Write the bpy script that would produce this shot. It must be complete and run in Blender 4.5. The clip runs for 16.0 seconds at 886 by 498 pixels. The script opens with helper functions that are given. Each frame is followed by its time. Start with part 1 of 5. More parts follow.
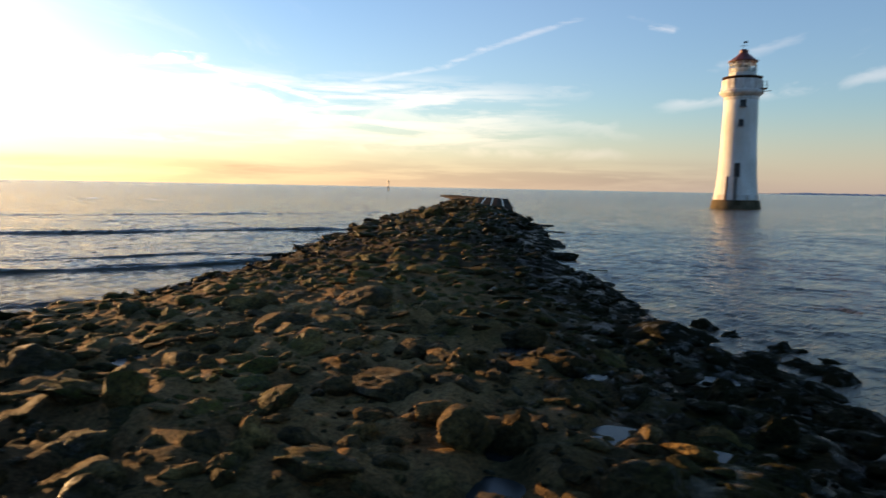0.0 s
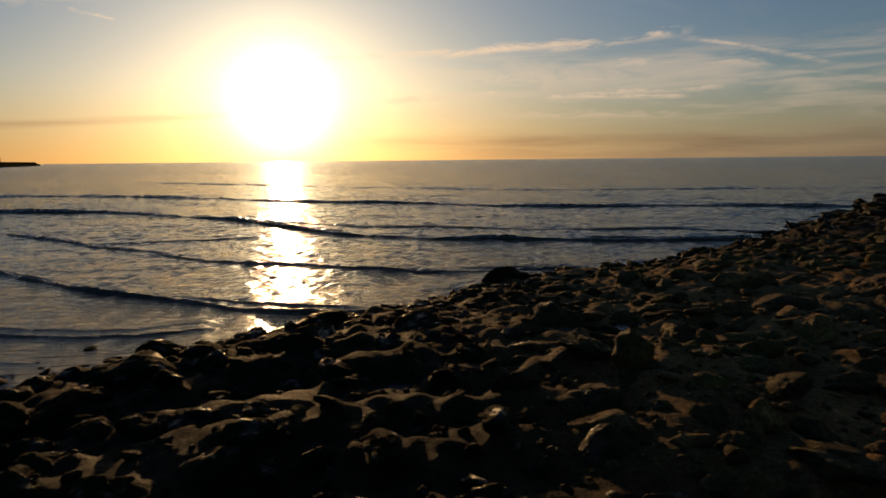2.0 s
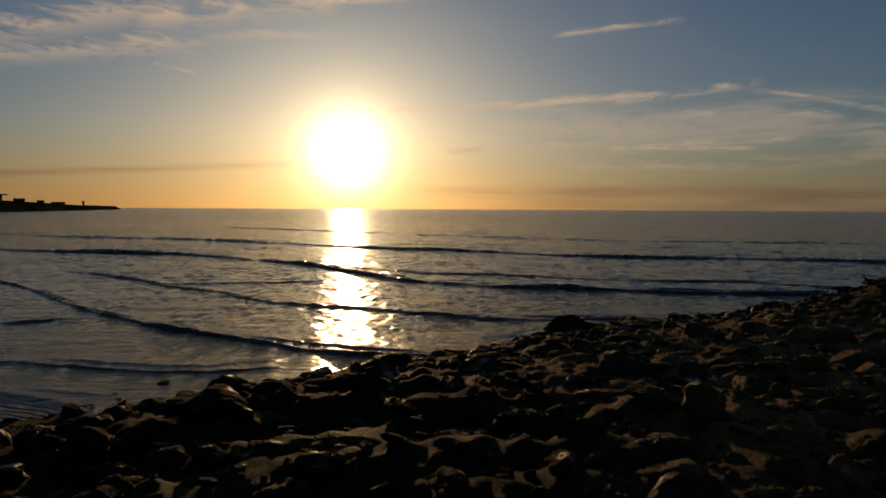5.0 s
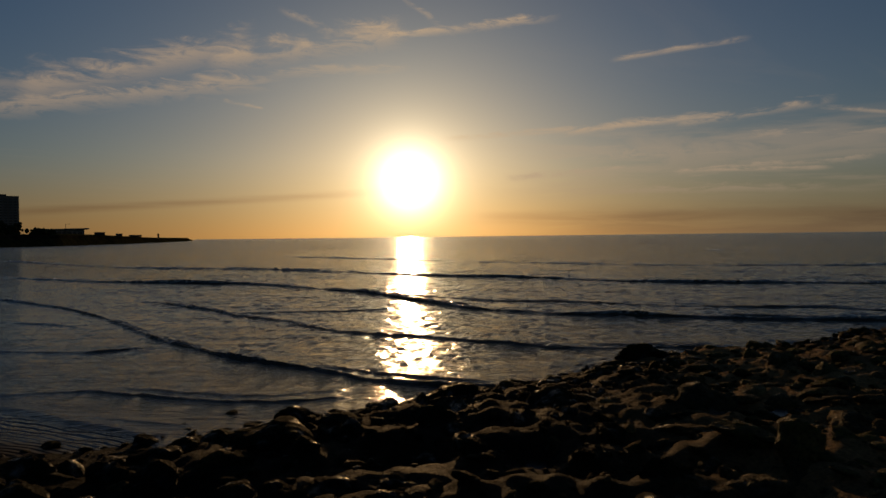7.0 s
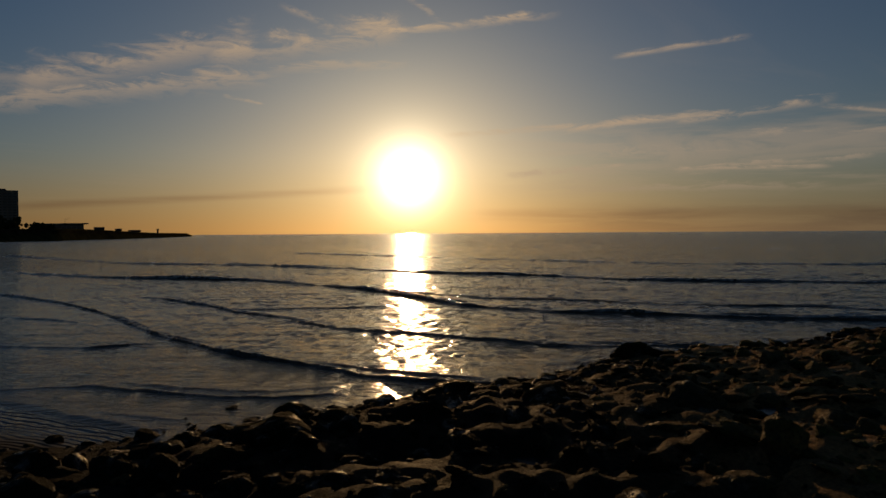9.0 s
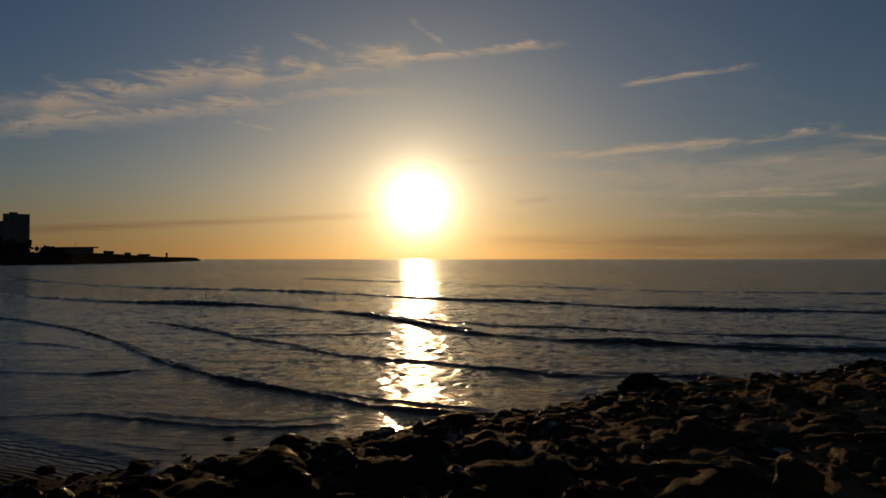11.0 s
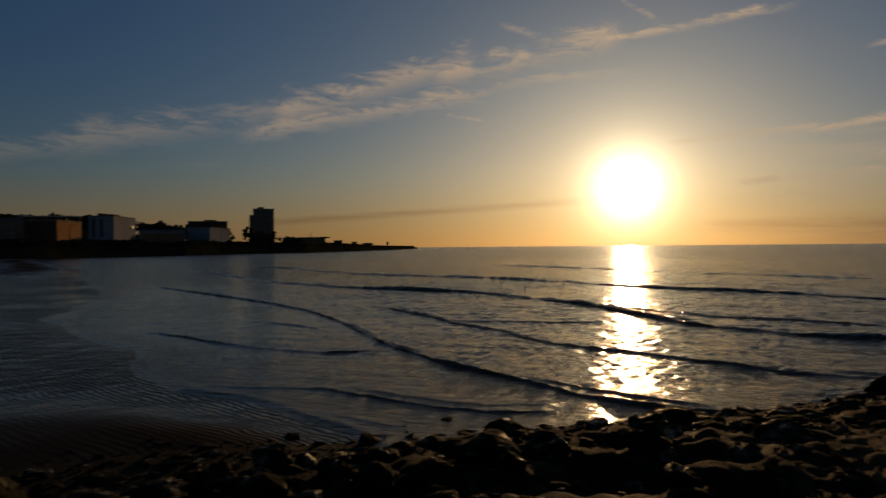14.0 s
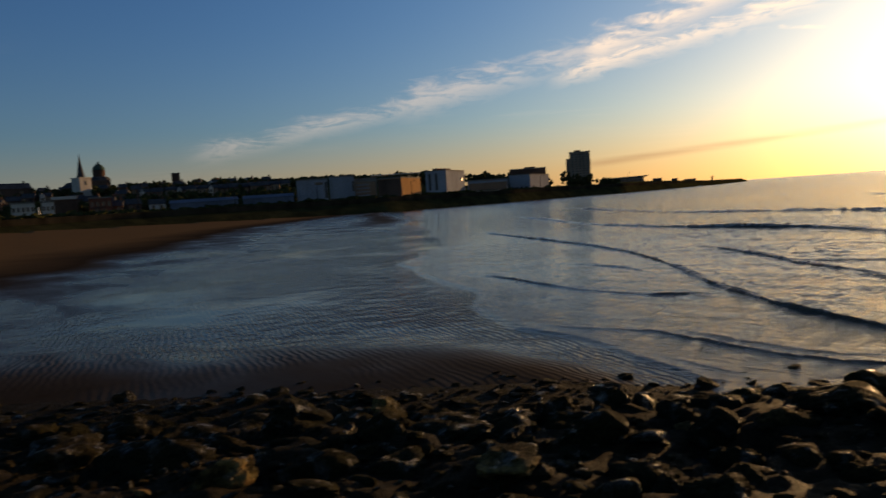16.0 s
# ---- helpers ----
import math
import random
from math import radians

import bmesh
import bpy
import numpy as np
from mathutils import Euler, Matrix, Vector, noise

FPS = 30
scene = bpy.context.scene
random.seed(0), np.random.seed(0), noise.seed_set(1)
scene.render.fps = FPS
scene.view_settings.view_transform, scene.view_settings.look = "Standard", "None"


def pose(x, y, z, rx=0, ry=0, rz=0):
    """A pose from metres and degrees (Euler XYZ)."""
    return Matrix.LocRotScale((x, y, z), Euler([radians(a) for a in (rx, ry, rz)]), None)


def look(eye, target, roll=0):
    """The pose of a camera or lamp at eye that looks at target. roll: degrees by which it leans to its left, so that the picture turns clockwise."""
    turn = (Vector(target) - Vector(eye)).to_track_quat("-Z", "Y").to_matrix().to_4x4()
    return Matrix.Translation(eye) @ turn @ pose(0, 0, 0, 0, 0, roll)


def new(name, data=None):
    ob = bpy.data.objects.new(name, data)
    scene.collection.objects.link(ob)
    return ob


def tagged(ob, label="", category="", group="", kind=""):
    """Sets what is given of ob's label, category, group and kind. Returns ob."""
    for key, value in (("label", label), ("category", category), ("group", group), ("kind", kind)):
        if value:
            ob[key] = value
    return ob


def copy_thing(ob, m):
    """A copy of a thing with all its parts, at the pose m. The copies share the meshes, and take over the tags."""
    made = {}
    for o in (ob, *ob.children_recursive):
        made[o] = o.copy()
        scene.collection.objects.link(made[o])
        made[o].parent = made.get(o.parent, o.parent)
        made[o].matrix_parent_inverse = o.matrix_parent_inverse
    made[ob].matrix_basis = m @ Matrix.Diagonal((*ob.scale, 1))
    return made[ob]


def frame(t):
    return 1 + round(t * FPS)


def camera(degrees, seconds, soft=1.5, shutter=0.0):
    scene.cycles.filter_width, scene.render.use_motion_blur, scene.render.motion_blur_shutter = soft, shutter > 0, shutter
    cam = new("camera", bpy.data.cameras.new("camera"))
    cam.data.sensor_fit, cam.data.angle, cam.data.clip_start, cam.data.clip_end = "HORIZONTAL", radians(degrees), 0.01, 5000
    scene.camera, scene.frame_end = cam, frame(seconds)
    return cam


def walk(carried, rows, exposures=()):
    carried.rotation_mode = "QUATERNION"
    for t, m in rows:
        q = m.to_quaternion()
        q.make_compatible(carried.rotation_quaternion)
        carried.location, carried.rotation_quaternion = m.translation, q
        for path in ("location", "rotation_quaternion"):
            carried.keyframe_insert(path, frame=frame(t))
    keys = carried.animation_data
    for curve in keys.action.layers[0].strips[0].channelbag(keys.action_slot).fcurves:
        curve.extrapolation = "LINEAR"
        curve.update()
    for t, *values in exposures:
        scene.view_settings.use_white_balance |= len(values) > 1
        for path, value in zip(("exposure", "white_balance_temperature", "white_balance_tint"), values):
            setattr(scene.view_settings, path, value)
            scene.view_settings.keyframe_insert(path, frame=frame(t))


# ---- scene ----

# World: metres, z up, still water at z = 0. Bearings are degrees clockwise from +y.
SUN_BEARING, SUN_HEIGHT = -53.9, 4.5


def heading(bearing, height=0.0):
    """Unit vector of a bearing and an elevation, in degrees."""
    a, e = radians(bearing), radians(height)
    return Vector((math.sin(a) * math.cos(e), math.cos(a) * math.cos(e), math.sin(e)))


# ---- camera ----
cam = camera(64.85, 16.0, soft=1.5, shutter=0.3)
# seconds, bearing, elevation, lean, eye x, y, z
PATH = [
    (0.0, -3.21, -5.06, 1.11, 0.256, 0.146, 2.774),
    (0.5, -12.07, -5.92, -0.59, 0.185, 0.146, 2.786),
    (1.0, -21.23, -5.76, 0.26, 0.122, 0.127, 2.771),
    (1.5, -33.27, -6.68, 0.29, 0.088, 0.065, 2.772),
    (2.0, -41.21, -7.30, -0.57, 0.052, 0.009, 2.774),
    (2.5, -44.74, -8.29, -0.63, 0.005, -0.031, 2.758),
    (3.0, -50.12, -7.77, -0.69, -0.033, 0.004, 2.753),
    (3.5, -44.70, -9.90, -0.47, 0.103, -0.092, 2.744),
    (4.0, -44.00, -5.93, -0.98, 0.085, -0.103, 2.728),
    (4.5, -44.97, -6.04, -0.23, 0.102, -0.110, 2.730),
    (5.0, -46.14, -3.29, 0.28, 0.082, -0.125, 2.737),
    (5.2, -46.50, -2.67, 1.22, 0.020, -0.104, 2.737),
    (7.5, -51.73, -0.95, -1.04, -0.105, -0.028, 2.733),
    (8.0, -51.51, -1.13, -0.71, 0.011, -0.102, 2.746),
    (8.5, -51.25, -1.19, -0.84, -0.003, -0.074, 2.775),
    (9.0, -51.16, -1.32, -0.36, 0.032, -0.099, 2.772),
    (11.3, -52.33, 1.47, -0.02, -0.105, 0.075, 2.805),
    (11.5, -53.44, 1.96, -0.18, -0.146, 0.047, 2.802),
    (12.0, -56.30, 0.26, -1.61, -0.136, 0.088, 2.788),
    (12.5, -60.21, 0.85, -0.33, -0.145, 0.075, 2.787),
    (13.0, -58.95, 0.50, -0.26, -0.135, 0.078, 2.789),
    (13.5, -60.38, 0.32, 0.06, -0.148, 0.071, 2.788),
    (14.0, -68.85, -0.19, -0.48, -0.044, 0.033, 2.832),
    (14.5, -76.78, -0.88, -0.64, -0.100, 0.006, 2.830),
    (15.0, -82.40, -1.63, -1.18, -0.067, -0.002, 2.845),
    (15.5, -87.62, -2.66, -1.62, -0.059, -0.025, 2.840),
    (15.8, -91.48, -3.30, -2.92, -0.002, -0.057, 2.850),
    (16.0, -94.75, -3.96, -4.02, 0.040, -0.095, 2.870),
]


def view(bearing, height, lean, x, y, z):
    eye = Vector((x, y, z))
    return look(eye, eye + heading(bearing, height) * 10.0, lean)


walk(cam, [(row[0], view(*row[1:])) for row in PATH],
     exposures=[(t, e, 7250, 14) for t, e in (
         (0.0, 1.78), (0.5, 1.5), (1.0, 0.9), (1.5, 0.15), (2.0, -0.25), (2.5, -0.55), (3.5, -0.74), (4.0, -0.76), (4.5, -0.78), (5.0, -0.95), (7.5, -1.3),
         (9.0, -1.3), (11.3, -1.3), (13.5, -1.3), (14.5, -1.1), (15.0, -0.7), (15.5, -0.05), (16.0, 0.58))])

# ---- sky and sun ----
world = bpy.data.worlds.new("evening_sky")
scene.world = world
world.use_nodes = True
wn, wl = world.node_tree.nodes, world.node_tree.links
wn.clear()


def wmath(op, a, b=None, c=None, clamp=False):
    n = wn.new("ShaderNodeMath")
    n.operation, n.use_clamp = op, clamp
    for i, v in enumerate((a, b, c)):
        if v is None:
            continue
        if isinstance(v, (int, float)):
            n.inputs[i].default_value = v
        else:
            wl.new(v, n.inputs[i])
    return n.outputs[0]


def wdot(vec, const):
    n = wn.new("ShaderNodeVectorMath")
    n.operation = "DOT_PRODUCT"
    wl.new(vec, n.inputs[0])
    n.inputs[1].default_value = const
    return n.outputs["Value"]


def wrange(v, a, b, lo=0.0, hi=1.0):
    n = wn.new("ShaderNodeMapRange")
    n.interpolation_type = "SMOOTHSTEP"
    wl.new(v, n.inputs[0])
    for i, q in enumerate((a, b, lo, hi)):
        n.inputs[i + 1].default_value = q
    return n.outputs[0]


def wmix(kind, fac, a, b):
    n = wn.new("ShaderNodeMix")
    n.data_type, n.blend_type = "RGBA", kind
    for sock, v in ((n.inputs[0], fac), (n.inputs[6], a), (n.inputs[7], b)):
        if isinstance(v, (int, float)):
            sock.default_value = v
        elif isinstance(v, tuple):
            sock.default_value = (*v, 1)
        else:
            wl.new(v, sock)
    return n.outputs[2]


direction = wn.new("ShaderNodeTexCoord").outputs["Generated"]
up = wdot(direction, (0, 0, 1))
sky = wn.new("ShaderNodeTexSky")
sky.sky_type, sky.sun_disc = "NISHITA", False
sky.sun_elevation, sky.sun_rotation = radians(SUN_HEIGHT), radians(SUN_BEARING)
sky.air_density, sky.dust_density, sky.ozone_density = 1.0, 0.7, 3.0
toward_sun = wdot(direction, heading(SUN_BEARING, SUN_HEIGHT))

# thin high cloud: noise laid out on a flat layer far overhead
flat = wn.new("ShaderNodeVectorMath")
flat.operation = "DIVIDE"
wl.new(direction, flat.inputs[0])
deep = wn.new("ShaderNodeCombineXYZ")
lift = wmath("ADD", wmath("MAXIMUM", up, 0.0), 0.05)
for i in range(3):
    wl.new(lift, deep.inputs[i])
wl.new(deep.outputs[0], flat.inputs[1])


def wnoise(vec, scale, detail, rough, distortion, turn=0.0, stretch=(1, 1, 1)):
    m = wn.new("ShaderNodeMapping")
    m.inputs["Rotation"].default_value = (0, 0, radians(turn))
    m.inputs["Scale"].default_value = stretch
    wl.new(vec, m.inputs["Vector"])
    n = wn.new("ShaderNodeTexNoise")
    wl.new(m.outputs[0], n.inputs["Vector"])
    n.inputs["Scale"].default_value = scale
    n.inputs["Detail"].default_value = detail
    n.inputs["Roughness"].default_value = rough
    n.inputs["Distortion"].default_value = distortion
    return n.outputs["Fac"]


def streak(start, end, width, edge, texture, amount):
    """A long cloud along the great circle from start to end (bearing, elevation), ragged by a texture."""
    a, b = heading(*start), heading(*end)
    across = a.cross(b).normalized()
    along = across.cross(((a + b) / 2).normalized())
    half = a.angle(b) / 2
    off = wmath("ADD", wdot(direction, across), wmath("MULTIPLY", wmath("SUBTRACT", texture, 0.5), edge))
    body = wrange(wmath("ABSOLUTE", off), 0.0, width, 1.0, 0.0)
    ends = wrange(wmath("ABSOLUTE", wdot(direction, along)), math.sin(half) * 0.75, math.sin(half) * 1.1, 1.0, 0.0)
    front = wrange(wdot(direction, (a + b) / 2), 0.3, 0.6)
    fluff = wrange(texture, 0.36, 0.60)
    return wmath("MULTIPLY", wmath("MULTIPLY", wmath("MULTIPLY", body, ends), front), wmath("MULTIPLY", fluff, amount))


plane = flat.outputs[0]
wisp = wnoise(plane, 1.3, 9, 0.62, 0.9, 35, (1.0, 0.32, 1))
haze = wnoise(plane, 0.35, 4, 0.5, 0.3, 20, (1.0, 0.6, 1))
coarse = wnoise(direction, 9.0, 6, 0.6, 0.5, 0, (1, 1, 2.2))
fibre = wnoise(direction, 15.0, 8, 0.68, 1.2, 0, (1, 1, 4.5))
fine = wmath("ADD", wmath("MULTIPLY", coarse, 0.45), wmath("MULTIPLY", fibre, 0.55))
layers = wnoise(direction, 5.0, 6, 0.6, 0.25, 0, (1, 1, 10))
veil = wmath("MULTIPLY", wrange(wisp, 0.47, 0.75), wrange(haze, 0.42, 0.62))
veil = wmath("MULTIPLY", veil, wmath("MULTIPLY", wrange(up, 0.02, 0.06), wrange(up, 0.14, 0.26, 0.1, 0.05)))
streaks = [
    # the long feathered cloud that climbs from the town past the sun
    streak((-83, 10.2), (-66, 15.2), 0.028, 0.085, fine, 0.68),
    streak((-70, 13.6), (-54, 16.4), 0.027, 0.085, fine, 0.9),
    streak((-58, 15.6), (-42, 17.1), 0.009, 0.04, fine, 0.95),
    streak((-64, 17.6), (-56, 14.9), 0.007, 0.03, fine, 0.6),
    streak((-54.5, 19.0), (-50, 16.0), 0.006, 0.03, fine, 0.5),
    streak((-85, 8.8), (-64, 12.6), 0.018, 0.08, fine, 0.62),
    streak((-66, 12.8), (-54, 13.6), 0.010, 0.06, fine, 0.45),
    streak((-114, 4.6), (-94, 8.2), 0.022, 0.06, fine, 0.32),
    streak((-98, 7.4), (-78, 11.6), 0.030, 0.09, fine, 0.32),
    streak((-68.5, 10.7), (-65.5, 10.2), 0.003, 0.01, fine, 0.8),
    # vapour trail by the lighthouse
    streak((-11.5, 7.9), (-2.4, 9.8), 0.007, 0.012, fine, 0.18),
    streak((-3.6, 9.5), (0.4, 11.2), 0.009, 0.012, fine, 0.2),
    streak((-1.2, 10.6), (10.2, 14.0), 0.007, 0.010, fine, 0.2),
    streak((9, 13.9), (15, 12.0), 0.007, 0.012, fine, 0.12),
    streak((12.4, 12.4), (14.6, 12.0), 0.006, 0.012, fine, 0.3),
    streak((-20, 7.6), (-10, 6.4), 0.014, 0.03, coarse, 0.1),
    streak((-37.5, 13.6), (-27.5, 14.3), 0.006, 0.016, fine, 0.75),
    # combed wisps on the far side of the sun
    streak((-51, 7.9), (-37, 8.5), 0.006, 0.020, fine, 0.75),
    streak((-42, 8.1), (-28, 9.0), 0.008, 0.030, fine, 0.9),
    streak((-33, 8.4), (-22, 9.4), 0.008, 0.04, fine, 0.85),
    streak((-23, 9.0), (-17, 7.8), 0.005, 0.010, fine, 0.6),
    streak((-18.5, 8.1), (-12.5, 6.5), 0.006, 0.012, fine, 0.5),
    streak((-37, 8.9), (-27, 8.8), 0.006, 0.018, fine, 0.7),
    streak((-34, 4.9), (-22, 4.6), 0.005, 0.014, fine, 0.9),
    streak((-46, 4.6), (-36, 5.4), 0.008, 0.035, fine, 0.95),
    streak((-40, 6.2), (-26, 6.0), 0.014, 0.05, fine, 0.55),
    streak((-34, 4.7), (-19, 5.2), 0.008, 0.04, fine, 0.65),
    streak((-30, 7.2), (-16, 6.6), 0.014, 0.05, fine, 0.55),
    streak((-42, 5.2), (-17, 6.2), 0.040, 0.08, coarse, 0.42),
    streak((-42, 3.4), (-22, 3.2), 0.008, 0.04, fine, 0.5),
    streak((-8, 7.2), (9, 7.6), 0.024, 0.05, fine, 0.15),
    streak((15, 8.5), (24, 11.4), 0.014, 0.04, coarse, 0.22),
    streak((-16, 5.6), (14, 4.4), 0.028, 0.07, coarse, 0.18),
    streak((-12, 3.0), (12, 2.6), 0.014, 0.03, coarse, 0.22),
    streak((13, 6.2), (34, 8.6), 0.014, 0.04, coarse, 0.3),
]
north = wdot(direction, heading(SUN_BEARING + 90))
# soft flat sheets of cloud beyond the causeway
sheet = wmath("MULTIPLY", wrange(layers, 0.40, 0.62), wmath("MULTIPLY", wrange(up, 0.035, 0.07), wrange(up, 0.12, 0.165, 1.0, 0.0)))
veil = wmath("MAXIMUM", veil, wmath("MULTIPLY", sheet, wrange(wdot(direction, heading(-20)), 0.86, 0.96, 0.0, 0.36)))
cover = wmath("MAXIMUM", veil, wrange(north, 0.55, 0.9, 0.0, 0.04))
for s in streaks:
    cover = wmath("MAXIMUM", cover, s)
base = wmix("MULTIPLY", 1.0, sky.outputs[0], (0.93, 0.99, 1.12))
base = wmix("MULTIPLY", wrange(wdot(direction, heading(SUN_BEARING - 90)), 0.32, 0.95), base, (0.66, 0.76, 0.89))
# the air overhead is deeper blue towards the land
deeper = wmath("MULTIPLY", wrange(up, 0.10, 0.30), wrange(wdot(direction, heading(SUN_BEARING - 90)), -0.9, 0.2))
base = wmix("MULTIPLY", deeper, base, (0.80, 0.96, 1.04))
cloud_light = wmix("MIX", wrange(toward_sun, 0.3, 1.0), (3.6, 3.5, 3.6), (9.2, 7.2, 5.3))
clouded = wmix("MIX", cover, base, cloud_light)
# low bank of dusk haze on the horizon, and the bright air round the sun
north = wrange(north, 0.05, 0.5)
bank = wmath("MULTIPLY", wrange(up, 0.0, 0.12, 1.0, 0.0), 0.5)
clouded = wmix("MIX", bank, clouded, wmix("MIX", wrange(toward_sun, 0.2, 1.0), (2.0, 1.75, 1.8), wmix("MIX", north, (4.5, 2.35, 1.0), (3.6, 2.85, 2.1))))
# low smoky layers, darker than the sky behind them
smoke = wmath("MAXIMUM", streak((-84, 1.9), (-56, 3.6), 0.008, 0.012, haze, 0.55), streak((-50, 1.4), (-16, 1.2), 0.014, 0.012, haze, 0.4))
clouded = wmix("MULTIPLY", smoke, clouded, (0.62, 0.50, 0.50))
clouded = wmix("MULTIPLY", streak((-44, 0.8), (22, 0.8), 0.034, 0.012, layers, 0.5), clouded, (0.60, 0.56, 0.64))
angle = wmath("ARCCOSINE", wmath("MINIMUM", toward_sun, 0.999999))
core = wmath("MULTIPLY", wmath("EXPONENT", wmath("MULTIPLY", angle, -48.0)), 180.0)
mid = wmath("MULTIPLY", wmath("EXPONENT", wmath("MULTIPLY", angle, -16.0)), 9.0)
wide = wmath("MULTIPLY", wmath("EXPONENT", wmath("MULTIPLY", angle, -7.5)), 7.2)
glow = wmix("ADD", 1.0, wmix("MULTIPLY", 1.0, core, (1.0, 0.9, 0.65)), wmix("MULTIPLY", 1.0, wide, wmix("MIX", north, (1.04, 0.80, 0.47), (0.82, 0.71, 0.52))))
glow = wmix("ADD", 1.0, glow, wmix("MULTIPLY", 1.0, mid, (1.0, 0.78, 0.33)))
final = wmix("ADD", 1.0, clouded, glow)
background = wn.new("ShaderNodeBackground")
background.inputs["Strength"].default_value = 0.1
wl.new(final, background.inputs["Color"])
wl.new(background.outputs[0], wn.new("ShaderNodeOutputWorld").inputs["Surface"])

sun = new("sun", bpy.data.lights.new("sun", "SUN"))
sun.data.energy, sun.data.angle, sun.data.color = 3.4, radians(0.53), (1.0, 0.62, 0.28)
sun.matrix_world = look(heading(SUN_BEARING, SUN_HEIGHT) * 300, (0, 0, 0))


# ---- materials ----
class Surface:
    """A small builder for one node material."""

    def __init__(self, name, **values):
        self.mat = bpy.data.materials.new(name)
        self.mat.use_nodes = True
        self.n, self.l = self.mat.node_tree.nodes, self.mat.node_tree.links
        self.b = self.n["Principled BSDF"]
        self.pos = self.n.new("ShaderNodeNewGeometry").outputs["Position"]
        self.obj = self.n.new("ShaderNodeTexCoord").outputs["Object"]
        for k, v in values.items():
            self.set(k, v)

    def set(self, key, v):
        sock = self.b.inputs[key.replace("_", " ")]
        if isinstance(v, tuple):
            sock.default_value = (*v, 1)
        elif isinstance(v, (int, float)):
            sock.default_value = v
        else:
            self.l.new(v, sock)

    def noise(self, scale, detail=5, rough=0.55, stretch=(1, 1, 1), local=False, turn=0.0, distortion=0.0):
        m = self.n.new("ShaderNodeMapping")
        m.vector_type = "TEXTURE"
        m.inputs["Scale"].default_value = [1 / v for v in stretch]
        m.inputs["Rotation"].default_value = (0, 0, radians(turn))
        self.l.new(self.obj if local else self.pos, m.inputs["Vector"])
        t = self.n.new("ShaderNodeTexNoise")
        self.l.new(m.outputs[0], t.inputs["Vector"])
        for k, v in (("Scale", scale), ("Detail", detail), ("Roughness", rough), ("Distortion", distortion)):
            t.inputs[k].default_value = v
        return t.outputs["Fac"]

    def wave(self, scale, turn, distortion, detail_scale=1.0):
        m = self.n.new("ShaderNodeMapping")
        m.inputs["Rotation"].default_value = (0, 0, radians(turn))
        self.l.new(self.pos, m.inputs["Vector"])
        t = self.n.new("ShaderNodeTexWave")
        self.l.new(m.outputs[0], t.inputs["Vector"])
        for k, v in (("Scale", scale), ("Distortion", distortion), ("Detail", 3), ("Detail Scale", detail_scale)):
            t.inputs[k].default_value = v
        return t.outputs["Fac"]

    def axis(self, i):
        s = self.n.new("ShaderNodeSeparateXYZ")
        self.l.new(self.pos, s.inputs[0])
        return s.outputs[i]

    def facing_up(self):
        s = self.n.new("ShaderNodeSeparateXYZ")
        self.l.new(self.n.new("ShaderNodeNewGeometry").outputs["Normal"], s.inputs[0])
        return s.outputs[2]

    def one_off(self, island=False):
        if island:
            return self.n.new("ShaderNodeNewGeometry").outputs["Random Per Island"]
        return self.n.new("ShaderNodeObjectInfo").outputs["Random"]

    def span(self, v, a, b, lo=0.0, hi=1.0):
        n = self.n.new("ShaderNodeMapRange")
        self.l.new(v, n.inputs[0])
        for i, q in enumerate((a, b, lo, hi)):
            n.inputs[i + 1].default_value = q
        return n.outputs[0]

    def math(self, op, a, b):
        n = self.n.new("ShaderNodeMath")
        n.operation = op
        for i, v in enumerate((a, b)):
            if isinstance(v, (int, float)):
                n.inputs[i].default_value = v
            else:
                self.l.new(v, n.inputs[i])
        return n.outputs[0]

    def mix(self, fac, a, b, kind="MIX"):
        n = self.n.new("ShaderNodeMix")
        n.data_type, n.blend_type = "RGBA", kind
        for sock, v in ((n.inputs[0], fac), (n.inputs[6], a), (n.inputs[7], b)):
            if isinstance(v, (int, float)):
                sock.default_value = v
            elif isinstance(v, tuple):
                sock.default_value = (*v, 1)
            else:
                self.l.new(v, sock)
        return n.outputs[2]

    def relief(self, height, distance, strength=1.0, after=None):
        n = self.n.new("ShaderNodeBump")
        n.inputs["Distance"].default_value, n.inputs["Strength"].default_value = distance, strength
        self.l.new(height, n.inputs["Height"])
        if after is not None:
            self.l.new(after, n.inputs["Normal"])
        self.l.new(n.outputs[0], self.b.inputs["Normal"])
        return n.outputs[0]


def plain(name, dark, light, roughness=0.7, scale=1.5, grain=30.0, bump=0.004, metallic=0.0):
    """Stained matt surface: two tones, a coarse stain and a fine grain."""
    s = Surface(name, Roughness=roughness, Metallic=metallic, Specular_IOR_Level=0.0 if roughness > 0.54 else 0.4)
    stain = s.span(s.noise(scale, 6, 0.6, (1, 1, 0.5)), 0.35, 0.68)
    col = s.mix(stain, dark, light)
    speck = s.span(s.noise(grain, 3), 0.4, 0.6, 0.85, 1.1)
    s.set("Base_Color", s.mix(1.0, col, speck, "MULTIPLY"))
    s.relief(s.noise(grain, 4), bump)
    return s.mat


